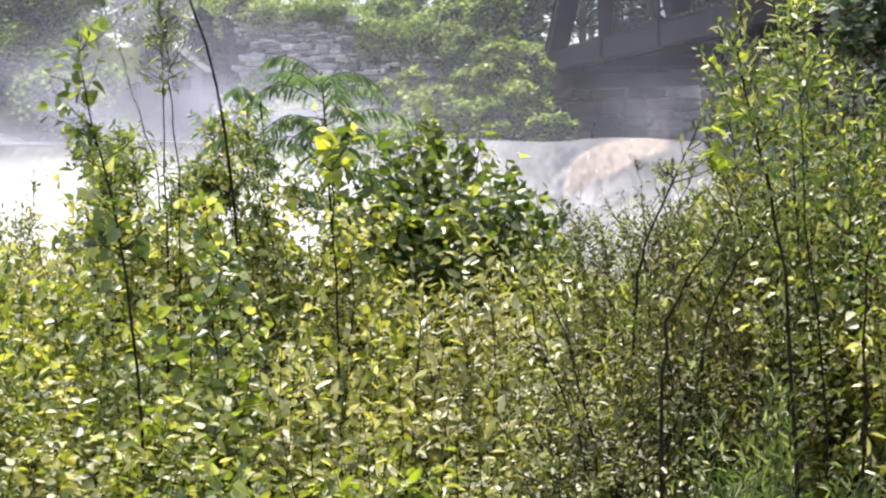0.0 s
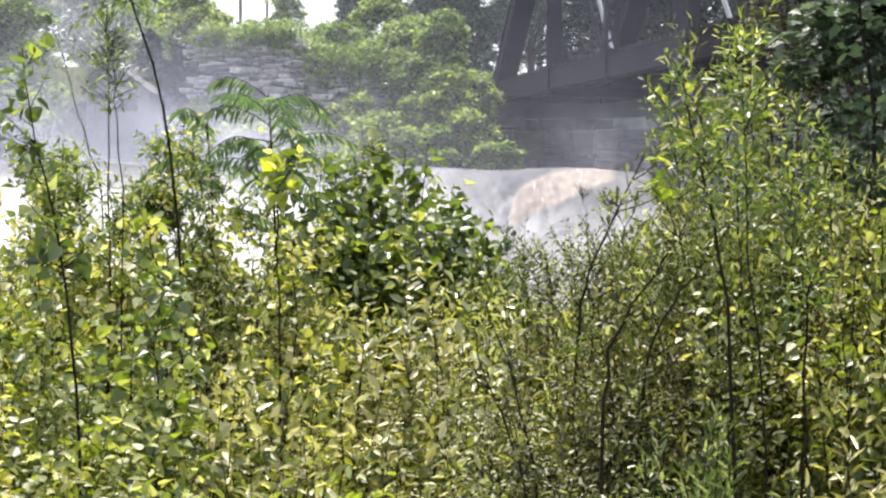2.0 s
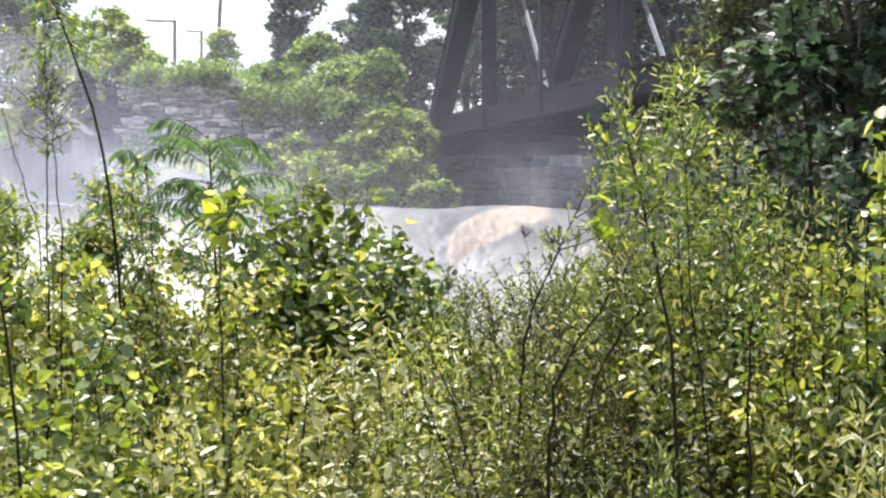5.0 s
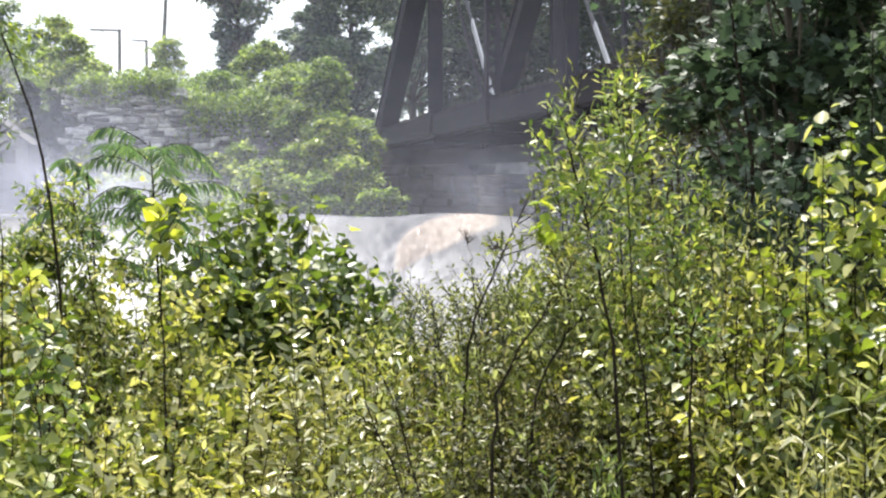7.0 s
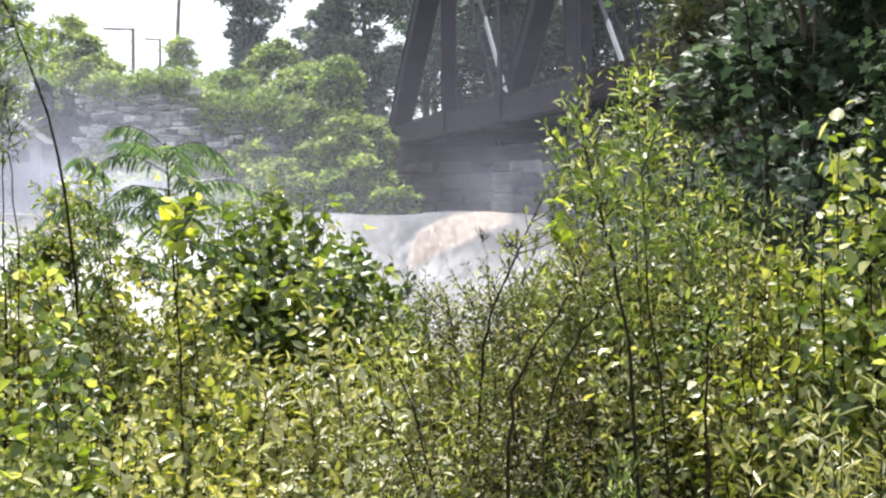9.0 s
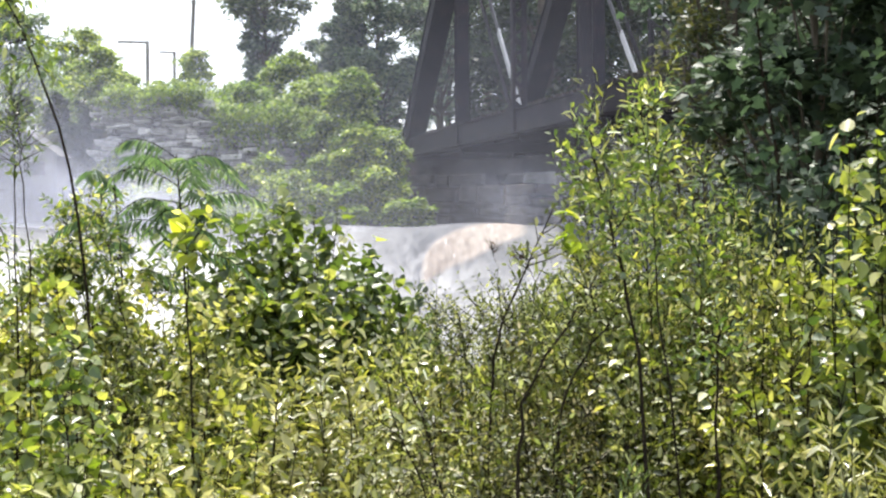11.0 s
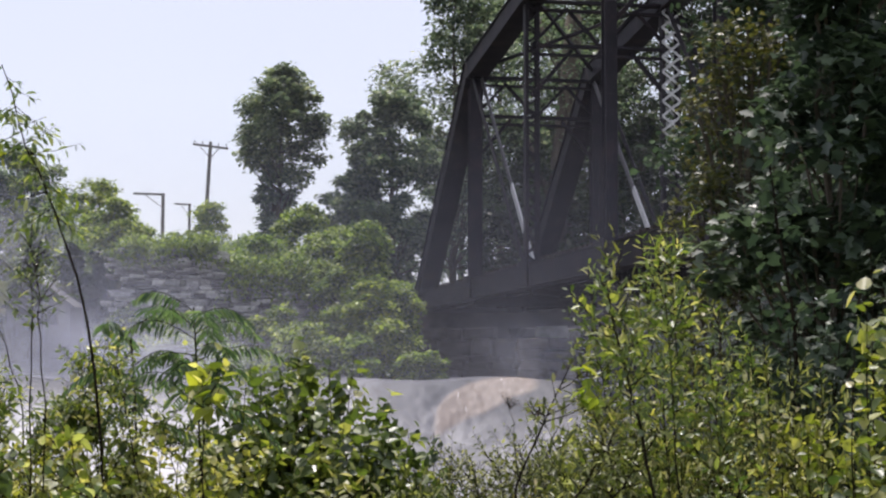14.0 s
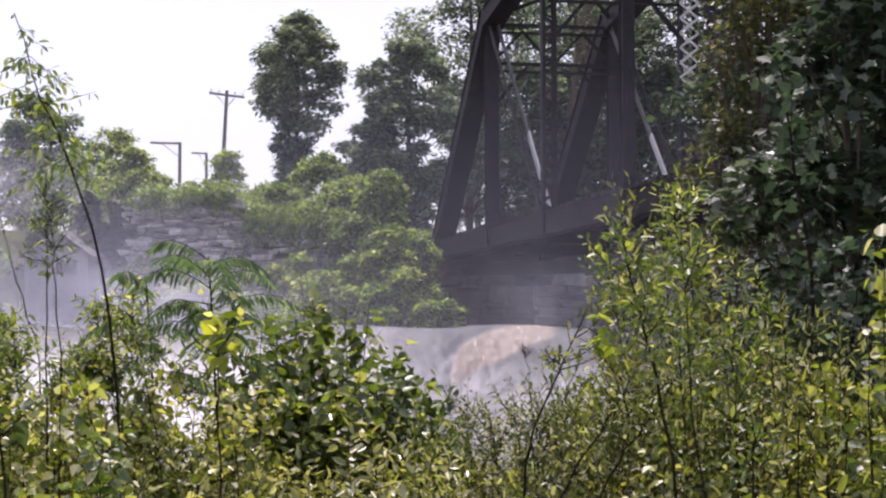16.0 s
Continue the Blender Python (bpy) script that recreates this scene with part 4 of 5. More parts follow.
WALL_BUSHES = [
    (-4.6, 61.0, 4.4, 2.4, 3.2, 4500), (-12.5, 62.5, 4.6, 3.5, 4.2, 4500), (-10.2, 63.0, 4.8, 2.0, 3.4, 3600), (-15.5, 66, 5.0, 3.2, 4.8, 4500),
    (-18.5, 60, 2.6, 5.0, 5.0, 5000), (-7.6, 64.0, 5.0, 1.8, 3.4, 3000), (-5.8, 68.0, 5.0, 3.4, 4.4, 4500), (-17.6, 70.0, 5.0, 6.2, 5.0, 5000),
    (-10.4, 73.0, 5.0, 4.5, 2.7, 2600), (-14.9, 71, 5.0, 4.9, 4.2, 3600),
]
TERRACE_BUSHES = [
    (-16.0, 108, 5.0, 7.2, 5.4, 6600), (-14.2, 109, 5.0, 5.1, 5.6, 5200), (-11.0, 57.0, 1.4, 2.3, 3.0, 3000), (-5.6, 56.6, 1.5, 2.4, 2.6, 3000),
    (-7.6, 57.2, 1.4, 1.9, 2.6, 2600), (-20.5, 66, 4.0, 5.6, 5.0, 4500), (-18.0, 57.5, 1.5, 3.2, 3.4, 3000), (-6.6, 59.8, 4.9, 1.5, 3.2, 3200),
    (-5.0, 59.4, 4.6, 1.5, 2.4, 2400),
]
for i, (x, y, z0, h, w, n) in enumerate(BANK_BUSHES + WALL_BUSHES + TERRACE_BUSHES):
    tree_thing("bush", "bright green bushy thicket on the far bank", "bush", x, y, z0, h, w, 200 + i, M_BUSH, 0.18, int(n * (2.4 if i < 4 else 1.45)), 0.05, 0.06, "cone" if h >= 5.2 else "dome", 70 if h >= 5.2 else 34 if w > 2.5 else 22, 0.0, "far bank bushes", bough=0.9 if h >= 5.2 else 1.45)
# thickets in the dark leaf tone paint the shaded gap by the wall
for i, (x, y, z0, h, w) in enumerate([(-12.6, 60.2, 1.8, 4.4, 2.6), (-13.6, 60.6, 1.8, 4.6, 2.6), (-11.9, 60.8, 2.0, 4.0, 2.0), (-15.0, 61.0, 2.0, 4.4, 3.0)]):
    tree_thing("thicket", "thicket beside the old wall, its leaves coloured shade-dark", "bush", x, y, z0, h, w, 260 + i, M_WOOD, 0.17, 5200, 0.05, 0.03, "dome", 40, 0.0, "shaded thickets")


def vine_cover():
    """Creepers that hang over the top of the old wall."""
    r = rng(77)
    ob = tagged(new("vine"), "green creepers hanging over the old wall", "vine")
    ob.location = (-8, 58, 5.5)
    at, s = [], Soup()
    for k in range(64):
        x = r.uniform(-11.5, -4.6)
        top = 6.0 if x < -7.6 else 5.3
        drop = r.uniform(0.05, 0.4) if x < -7.6 else r.uniform(0.3, 1.1)
        pts = [np.array((x + 0.2 * r.normal() * q, 58.2 - 0.5 * min(1, q * 2) - 0.1 * q, top + 0.25 * (1 - q) - drop * q)) - (-8, 58, 5.5) for q in np.linspace(0, 1, 5)]
        s.tube(pts, [0.012] * 5, 4)
        for p in pts:
            at.append(p + r.normal(0, 0.16, (26, 3)))
    at = np.concatenate(at)
    part_of("stem", s.mesh("stem", M_TWIG), ob)
    low = at[r.integers(0, len(at), 900)] + (0, -0.12, 0)
    part_of("hanging_spray", leaves_mesh("hanging_spray", low, 0.21 * r.uniform(0.6, 1.3, len(low)), "lance", M_YELLOW, r, 1.0, 0.5), ob, "long pale drooping leaves")["kind"] = "stuff"
    part_of("foliage", leaves_mesh("foliage", at, 0.14 * r.uniform(0.6, 1.3, len(at)), "quad", M_BUSH, r), ob)["kind"] = "stuff"


vine_cover()


# ---- plants of the near bank ----
def curve_pts(base, tip, bend, r, n=7):
    base, tip = np.array(base, float), np.array(tip, float)
    q = np.linspace(0, 1, n)[:, None]
    side = np.array((bend[0], bend[1], 0.0))
    p = base + (tip - base) * q + side * (q * (1 - q)) * 4
    p[1:-1] += r.normal(0, 0.01, (n - 2, 3))
    return p


def along(pts, q):
    k = np.clip(q, 0, 0.9999) * (len(pts) - 1)
    i = k.astype(int)
    return pts[i] + (pts[i + 1] - pts[i]) * (k - i)[:, None]


class Dress:
    """Gathers leaves that stand in a spiral round stems and twigs."""

    def __init__(self, r, lift=0.6, droop=0.2):
        self.r, self.lift, self.droop = r, lift, droop
        self.at, self.dirs, self.size = [], [], []

    def shoot(self, pts, start, per_m, big=1.0, taper=0.45):
        r = self.r
        pts = np.asarray(pts, float)
        ln = np.linalg.norm(np.diff(pts, axis=0), axis=1).sum()
        n = max(3, int(per_m * ln * (1 - start)))
        q = np.clip(start + (1 - start) * (np.arange(n) + 0.6 + r.uniform(-0.35, 0.35, n)) / n, 0, 1)
        p = along(pts, q)
        a = along(pts, np.minimum(q + 0.05, 1)) - along(pts, np.maximum(q - 0.05, 0))
        a /= np.linalg.norm(a, axis=1)[:, None] + 1e-9
        s = np.cross(a, (0.3, 0.9, 0.1))
        s /= np.linalg.norm(s, axis=1)[:, None] + 1e-9
        u = np.cross(a, s)
        phi = r.uniform(0, 6.3) + 2.4 * np.arange(n) + r.normal(0, 0.35, n)
        d = a * (self.lift + 0.5 * q ** 3)[:, None] + np.cos(phi)[:, None] * s + np.sin(phi)[:, None] * u + r.normal(0, 0.22, (n, 3))
        d[:, 2] -= self.droop
        d /= np.linalg.norm(d, axis=1)[:, None]
        self.at.append(p + d * 0.008)
        self.dirs.append(d)
        self.size.append(big * (1 - taper * q ** 3) * r.uniform(0.62, 1.15, n))

    def finish(self, ob, leaf, kind, material, singles=0, single_material=None):
        r = self.r
        at, dirs, size = np.concatenate(self.at), np.concatenate(self.dirs), np.concatenate(self.size) * leaf
        o = r.permutation(len(at))
        at, dirs, size = at[o], dirs[o], size[o]
        for p, d, w in zip(at[:singles], dirs[:singles], size[:singles]):
            put_leaf(ob, p, w * 1.08, kind, single_material or material, r, d)
        if len(at) > singles:
            part_of("foliage", leaves_mesh("foliage", at[singles:], size[singles:], kind, material, r, 0.25, 1.05, dirs[singles:]), ob)["kind"] = "stuff"


def plant(name, label, category, base, stems, leaf, kind, material, seed, per_m=60, twigs=8, twig_len=0.3, singles=0, stem_r=0.008, bare=0.2, single_material=None, group="", droop=0.2, lift=0.6, on_stem=0.6):
    """A shrub or sapling. stems: (foot, tip, bend) relative to base; leaves sit on the twigs and on the upper stems."""
    r = rng(seed)
    ob = tagged(new(name), label, category, group)
    ob.location = base
    dress, s_tw = Dress(r, lift, droop), Soup()
    for foot, tip, bend in stems:
        pts = curve_pts(foot, tip, bend, r)
        ln = np.linalg.norm(np.diff(pts, axis=0), axis=1).sum()
        s = Soup()
        s.tube(pts, np.linspace(stem_r, stem_r * 0.25, len(pts)), 5)
        part_of("stem", s.mesh("stem", M_TWIG), ob)
        qs = r.uniform(bare, 0.95, max(1, int(twigs * ln)))
        for q, p in zip(qs, along(pts, qs)):
            th = r.uniform(0, 2 * np.pi)
            tl = twig_len * r.uniform(0.4, 1.2) * (1.2 - 0.7 * q)
            e = p + tl * np.array((math.cos(th), math.sin(th), r.uniform(0.2, 1.3)))
            m = (p + e) / 2 + (0, 0, -0.06 * tl)
            s_tw.tube([p, m, e], [0.0019, 0.0014, 0.0008], 3)
            dress.shoot([p, m, e], 0.12, per_m)
        dress.shoot(pts, max(bare, 0.35), per_m * on_stem, 1.05)
    part_of("twig_mass", s_tw.mesh("twig_mass", M_TWIG), ob)["kind"] = "stuff"
    dress.finish(ob, leaf, kind, material, singles, single_material)
    return ob


def fan(r, n, h, spread, foot=0.06):
    """n stems rising from one stool."""
    out = []
    for k in range(n):
        th = r.uniform(0, 2 * np.pi)
        hh = h * r.uniform(0.66, 1.0)
        d = spread * r.uniform(0.2, 1.0)
        out.append(((foot * math.cos(th), foot * math.sin(th), 0), (d * math.cos(th), d * math.sin(th), hh), (0.05 * r.normal(), 0.05 * r.normal())))
    return out


def gz(x, y):
    return ground_z(x, y) - 0.03


# weeds: a few kinds, each built once and then repeated over the bank
weed_kinds, broad_kinds, willow_kinds, brown_kinds = [], [], [], []
for k in range(5):
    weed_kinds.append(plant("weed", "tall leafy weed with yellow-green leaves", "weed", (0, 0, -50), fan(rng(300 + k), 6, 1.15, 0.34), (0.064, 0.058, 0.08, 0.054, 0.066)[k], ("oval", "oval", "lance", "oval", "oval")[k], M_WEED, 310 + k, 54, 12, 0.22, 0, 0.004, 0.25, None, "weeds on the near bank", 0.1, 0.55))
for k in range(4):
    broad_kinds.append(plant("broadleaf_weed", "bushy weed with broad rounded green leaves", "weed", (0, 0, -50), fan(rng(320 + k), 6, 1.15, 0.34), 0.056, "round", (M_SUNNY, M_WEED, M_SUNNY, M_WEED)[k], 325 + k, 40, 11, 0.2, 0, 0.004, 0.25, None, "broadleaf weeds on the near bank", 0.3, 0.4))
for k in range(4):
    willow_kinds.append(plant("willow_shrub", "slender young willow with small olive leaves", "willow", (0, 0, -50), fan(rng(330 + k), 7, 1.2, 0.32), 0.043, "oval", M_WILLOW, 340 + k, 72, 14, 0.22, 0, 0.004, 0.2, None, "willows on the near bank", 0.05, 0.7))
for k in range(3):
    brown_kinds.append(plant("twiggy_shrub", "twiggy shrub with small brownish olive leaves", "shrub", (0, 0, -50), fan(rng(350 + k), 7, 1.15, 0.34), 0.039, "oval", M_BROWN, 355 + k, 72, 14, 0.22, 0, 0.004, 0.2, None, "twiggy shrubs", 0.1, 0.6))

scatter = rng(11)
used_first = set()


def set_out(kinds, x, y, height, turn):
    k = int(scatter.integers(len(kinds)))
    src = kinds[k]
    m = Matrix.LocRotScale((x, y, gz(x, y)), Euler((scatter.normal(0, 0.05), scatter.normal(0, 0.05), turn)), (1.0, 1.0, height))
    if src.name in used_first:
        copy_thing(src, m @ Matrix.Diagonal((*(1 / v for v in src.scale), 1)))
    else:
        used_first.add(src.name)
        src.matrix_basis = m
        src.scale = m.to_scale()


def top_height(x, y):
    """How tall the plain weeds stand: a hollow where the water shows, taller at both sides."""
    s = x / y
    v = np.interp(s, [-0.4, -0.2, -0.12, -0.05, 0.0, 0.02, 0.05, 0.067, 0.09, 0.124, 0.17, 0.4], [-0.036, -0.042, -0.048, -0.047, -0.05, -0.055, -0.05, -0.036, -0.014, 0.002, 0.004, 0.01])
    return 1.7 + v * y - gz(x, y)


for y in np.concatenate([np.arange(5.5, 8.6, 0.42), np.arange(8.9, 13.0, 0.62)]):
    step = 0.29 + 0.022 * y
    for x in np.arange(-0.36 * y - 0.3, 0.36 * y + 0.3, step):
        px, py = x + scatter.normal(0, 0.12), y + scatter.normal(0, 0.12)
        pick, s = scatter.random(), px / py
        h = top_height(px, py) * scatter.uniform(0.84, 1.05) * (0.58 + 0.42 * ease(py, 5.6, 7.4))
        if h < 0.25 or (s > 0.06 and py < 6.2):
            continue
        if s > 0.15:
            kinds = broad_kinds if pick < 0.5 else weed_kinds if pick < 0.7 else willow_kinds
        elif s > 0.1:
            kinds = willow_kinds if pick < 0.62 else broad_kinds if pick < 0.9 else brown_kinds
        elif s > 0.0:
            kinds = willow_kinds if pick < 0.7 else weed_kinds if pick < 0.84 else brown_kinds
        elif s > -0.07 and py < 6.6:
            kinds = willow_kinds if pick < 0.5 else brown_kinds
        elif s > -0.1:
            kinds = weed_kinds if pick < 0.55 else willow_kinds if pick < 0.8 else broad_kinds
        else:
            kinds = broad_kinds if pick < 0.55 else weed_kinds if pick < 0.88 else willow_kinds
        set_out(kinds, px, py, h / 1.15, scatter.uniform(0, 6.28))

for y in np.arange(6.7, 8.3, 0.4):
    for x in np.arange(0.05 * y, 0.22 * y, 0.34):
        px, py = x + scatter.normal(0, 0.1), y + scatter.normal(0, 0.1)
        set_out(willow_kinds if scatter.random() < 0.7 else brown_kinds, px, py, top_height(px, py) * scatter.uniform(0.7, 0.97) / 1.15, scatter.uniform(0, 6.28))

# featured plants, by place
# poplar thicket at the water's edge
for i, (x, y, top) in enumerate([(-1.12, 9.0, 1.86), (-1.0, 9.2, 1.93), (-0.88, 9.0, 1.92), (-0.78, 8.8, 1.8), (-0.66, 9.2, 1.82), (-0.56, 9.0, 1.8), (-0.44, 9.2, 1.8), (-0.32, 9.0, 1.66), (-0.2, 9.2, 1.54), (-0.7, 8.6, 1.62), (-0.4, 8.7, 1.58), (-1.25, 9.1, 1.7), (-0.95, 8.8, 1.84), (-0.5, 8.8, 1.76), (-0.1, 9.0, 1.44), (-0.84, 9.3, 1.9)]):
    g = gz(x, y)
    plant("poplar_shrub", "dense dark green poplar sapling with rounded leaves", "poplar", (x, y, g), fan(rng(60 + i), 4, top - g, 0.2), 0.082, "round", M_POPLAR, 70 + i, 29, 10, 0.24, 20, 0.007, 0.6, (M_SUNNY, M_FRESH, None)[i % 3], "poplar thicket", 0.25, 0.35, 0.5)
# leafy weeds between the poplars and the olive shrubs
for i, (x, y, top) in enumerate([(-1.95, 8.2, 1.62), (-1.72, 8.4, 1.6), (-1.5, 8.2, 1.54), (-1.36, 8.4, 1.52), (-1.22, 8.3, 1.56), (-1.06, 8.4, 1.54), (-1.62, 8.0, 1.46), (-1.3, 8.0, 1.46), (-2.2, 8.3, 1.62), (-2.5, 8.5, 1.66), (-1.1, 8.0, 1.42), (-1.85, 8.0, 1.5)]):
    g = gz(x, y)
    plant("broadleaf_weed", "tall bushy weed with broad leaves in painted sunlit tones", "weed", (x, y, g), fan(rng(740 + i), 5, top - g, 0.26), 0.064, "round" if i % 3 else "oval", M_SUNNY if i % 2 else M_WEED, 760 + i, 30, 12, 0.2, 18, 0.005, 0.5, None, "tall broadleaf weeds", 0.25, 0.4)
# olive shrubs, leafy only near their tops
for i, (x, y, top, bare) in enumerate([(-1.45, 8.2, 1.7, 0.84), (-1.75, 8.4, 1.9, 0.84), (-2.0, 8.1, 1.86, 0.84), (-2.3, 8.4, 1.8, 0.84), (-2.65, 8.6, 1.88, 0.82), (-1.6, 9.0, 1.78, 0.84), (-1.9, 8.8, 1.98, 0.86), (-2.5, 9.0, 1.8, 0.84)]):
    g = gz(x, y)
    plant("olive_shrub", "leggy shrub with small olive leaves near its top", "shrub", (x, y, g), fan(rng(720 + i), 4, top - g, 0.36), 0.056, "oval", M_POPLAR if i % 2 else M_FRESH, 730 + i, 38, 15, 0.22, 18, 0.006, bare, None, "olive shrubs", 0.15, 0.5)


def sumac(x, y, top, lean, fronds, seed):
    r = rng(seed)
    ob = tagged(new("sumac"), "sumac sapling with long feathery drooping leaves", "sumac", "sumac saplings")
    ob.location = (x, y, gz(x, y))
    s = Soup()
    h = top - gz(x, y)
    pts = curve_pts((0.03, 0, 0), (lean, 0, h), (0.02, 0), r)
    s.tube(pts, np.linspace(0.009, 0.004, len(pts)), 6)
    part_of("stem", s.mesh("stem", M_TWIG), ob)
    for k in range(fronds):
        th = k * 2.4 + r.normal(0, 0.2)
        up = k / (fronds - 1)
        p = along(pts, np.array([0.78 + 0.21 * up]))[0]
        ln = r.uniform(0.3, 0.5)
        d = np.array((math.cos(th), math.sin(th) * 0.8, 0))
        rise = 0.08 + 0.14 * up + r.uniform(-0.05, 0.12)
        rib = [p + d * ln * q * (1 - 0.18 * q) + np.array((0, 0, rise * q - 0.22 * q ** 2.2)) for q in np.linspace(0, 1, 7)]
        s = Soup()
        s.tube(rib, np.linspace(0.0028, 0.001, 7), 4)
        fr = part_of("frond", s.mesh("frond", M_TWIG), ob)
        side = np.array((-d[1], d[0], 0))
        for q in np.linspace(0.2, 1, 13):
            c = along(np.array(rib), np.array([q]))[0]
            for e in (-1, 1):
                w = 0.092 * (1.15 - 0.75 * abs(q - 0.5))
                a = side * e * 0.8 + d * 0.35 + np.array((0, 0, -0.55 + 0.2 * r.normal()))
                a /= np.linalg.norm(a)
                u = np.array((0, 0, 1.0)) + 0.25 * r.normal(0, 1, 3)
                sd = np.cross(u, a)
                sd /= np.linalg.norm(sd)
                u = np.cross(a, sd)
                lf = new("leaflet", single_leaf("lance", M_SUMAC))
                m = Matrix.Identity(4)
                for i in range(3):
                    m[i][0], m[i][1], m[i][2], m[i][3] = a[i] * w, sd[i] * w * 0.95, u[i] * w, c[i]
                lf.parent = fr
                lf.matrix_basis = m


sumac(-1.19, 8.0, 2.02, -0.035, 18, 90)
sumac(-1.5, 8.2, 1.93, -0.06, 9, 91)


def wand(name, label, category, base, knees, leaf, kind, material, seed, twigs=8, twig_len=0.2, per_m=34, singles=30, stem_r=0.009, bare=0.3, single_material=None, group="", droop=0.2, lift=0.6, on_stem=0.6, rise=(0.1, 1.2)):
    """One stem through its knees, relative to base, with twigs and leaves along it."""
    r = rng(seed)
    ob = tagged(new(name), label, category, group)
    ob.location = base
    knees = np.array(knees, float)
    q = np.linspace(0, 1, 14)
    pts = along(knees, q)
    pts[1:-1] = (pts[:-2] + 2 * pts[1:-1] + pts[2:]) / 4
    pts += r.normal(0, 0.005, (14, 3)) * (q > 0)[:, None]
    s = Soup()
    s.tube(pts, np.linspace(stem_r, stem_r * 0.3, 14), 6)
    part_of("stem", s.mesh("stem", M_TWIG), ob)
    s = Soup()
    ln = np.linalg.norm(np.diff(pts, axis=0), axis=1).sum()
    dress = Dress(r, lift, droop)
    for qq in r.uniform(bare, 0.97, max(2, int(twigs * ln))):
        p = along(pts, np.array([qq]))[0]
        th = r.uniform(0, 2 * np.pi)
        tl = twig_len * r.uniform(0.45, 1.2) * (1.25 - 0.7 * qq)
        e = p + tl * np.array((math.cos(th), math.sin(th), r.uniform(*rise)))
        m = (p + e) / 2 + (0, 0, -0.05 * tl)
        s.tube([p, m, e], [0.0022, 0.0016, 0.0009], 3)
        dress.shoot([p, m, e], 0.15, per_m)
    if on_stem:
        dress.shoot(pts, max(0.45, bare), per_m * on_stem)
    part_of("twig_mass", s.mesh("twig_mass", M_TWIG), ob)["kind"] = "stuff"
    dress.finish(ob, leaf, kind, material, singles, single_material)
    return ob


def wand_at(y, knees, *args, **kw):
    """The same, from knees given as places (x, z) in the upright plane at y; the foot goes down to the soil."""
    x0 = knees[0][0]
    g = gz(x0, y)
    rel = [(0, 0, 0)] + [(x - x0, 0.03 * i, z - g) for i, (x, z) in enumerate(knees)]
    return wand(*args[:3], (x0, y, g), rel, *args[3:], **kw)


# ---- left group ----
SAP = ("sapling", "thin leggy sapling with small sparse leaves", "sapling")
wand_at(5.6, [(-1.487, 0.79), (-1.527, 1.171), (-1.575, 1.417), (-1.623, 1.587), (-1.691, 1.85), (-1.723, 2.076)], "sapling", "young poplar sapling with rounded grey-green leaves", "sapling", 0.056, "round", M_POPLAR, 401, twigs=20, twig_len=0.2, per_m=28, singles=60, stem_r=0.007, bare=0.42, group="saplings", droop=0.25, lift=0.3, on_stem=0.4)
wand_at(7.3, [(-1.483, 1.415), (-1.554, 1.79), (-1.629, 2.112), (-1.728, 2.344), (-1.791, 2.516), (-1.879, 2.664), (-1.955, 2.886), (-2.018, 3.083)], "sapling", "tall arching sapling with drooping leaflets near its tip", "sapling", 0.052, "oval", M_FRESH, 402, twigs=13, twig_len=0.3, per_m=40, singles=30, stem_r=0.0085, bare=0.52, single_material=M_YELLOW, group="saplings", droop=0.8, lift=0.4, on_stem=0.12, rise=(-0.8, 0.3))
wand_at(7.3, [(-1.75, 1.5), (-1.8, 1.95), (-1.81, 2.12), (-1.83, 2.24)], *SAP, 0.055, "lance", M_POPLAR, 403, twigs=14, twig_len=0.2, per_m=24, singles=24, stem_r=0.0045, bare=0.5, group="saplings", droop=0.7)
wand_at(7.6, [(-1.889, 1.5), (-1.898, 1.909), (-1.907, 2.164), (-1.923, 2.392)], *SAP, 0.05, "oval", M_POPLAR, 404, twigs=14, twig_len=0.2, per_m=24, singles=24, stem_r=0.005, bare=0.5, group="saplings")
wand_at(9.0, [(-2.25, 1.45), (-2.368, 1.796), (-2.461, 2.097), (-2.553, 2.367)], *SAP, 0.04, "oval", M_POPLAR, 409, twigs=2, twig_len=0.12, per_m=24, singles=4, stem_r=0.006, bare=0.8, group="saplings", on_stem=0)
wand_at(7.8, [(-1.4, 1.0), (-1.5, 1.5), (-1.55, 1.8)], *SAP, 0.05, "oval", M_FRESH, 405, twigs=13, twig_len=0.26, per_m=44, singles=20, stem_r=0.0055, bare=0.6, group="saplings")
wand_at(8.2, [(-1.7, 1.0), (-1.72, 1.5), (-1.68, 1.88)], *SAP, 0.05, "oval", M_WEED, 406, twigs=13, twig_len=0.26, per_m=44, singles=20, stem_r=0.0055, bare=0.6, group="saplings")
wand_at(6.4, [(-1.36, 0.8), (-1.4, 1.2), (-1.45, 1.5)], *SAP, 0.058, "round", M_SUNNY, 408, twigs=12, twig_len=0.22, per_m=28, singles=40, stem_r=0.0055, bare=0.4, group="saplings", droop=0.3, lift=0.3)
wand_at(5.9, [(-1.28, 0.8), (-1.3, 1.1), (-1.27, 1.36)], *SAP, 0.056, "round", M_POPLAR, 410, twigs=14, twig_len=0.22, per_m=28, singles=40, stem_r=0.0055, bare=0.4, group="saplings", droop=0.3, lift=0.3)
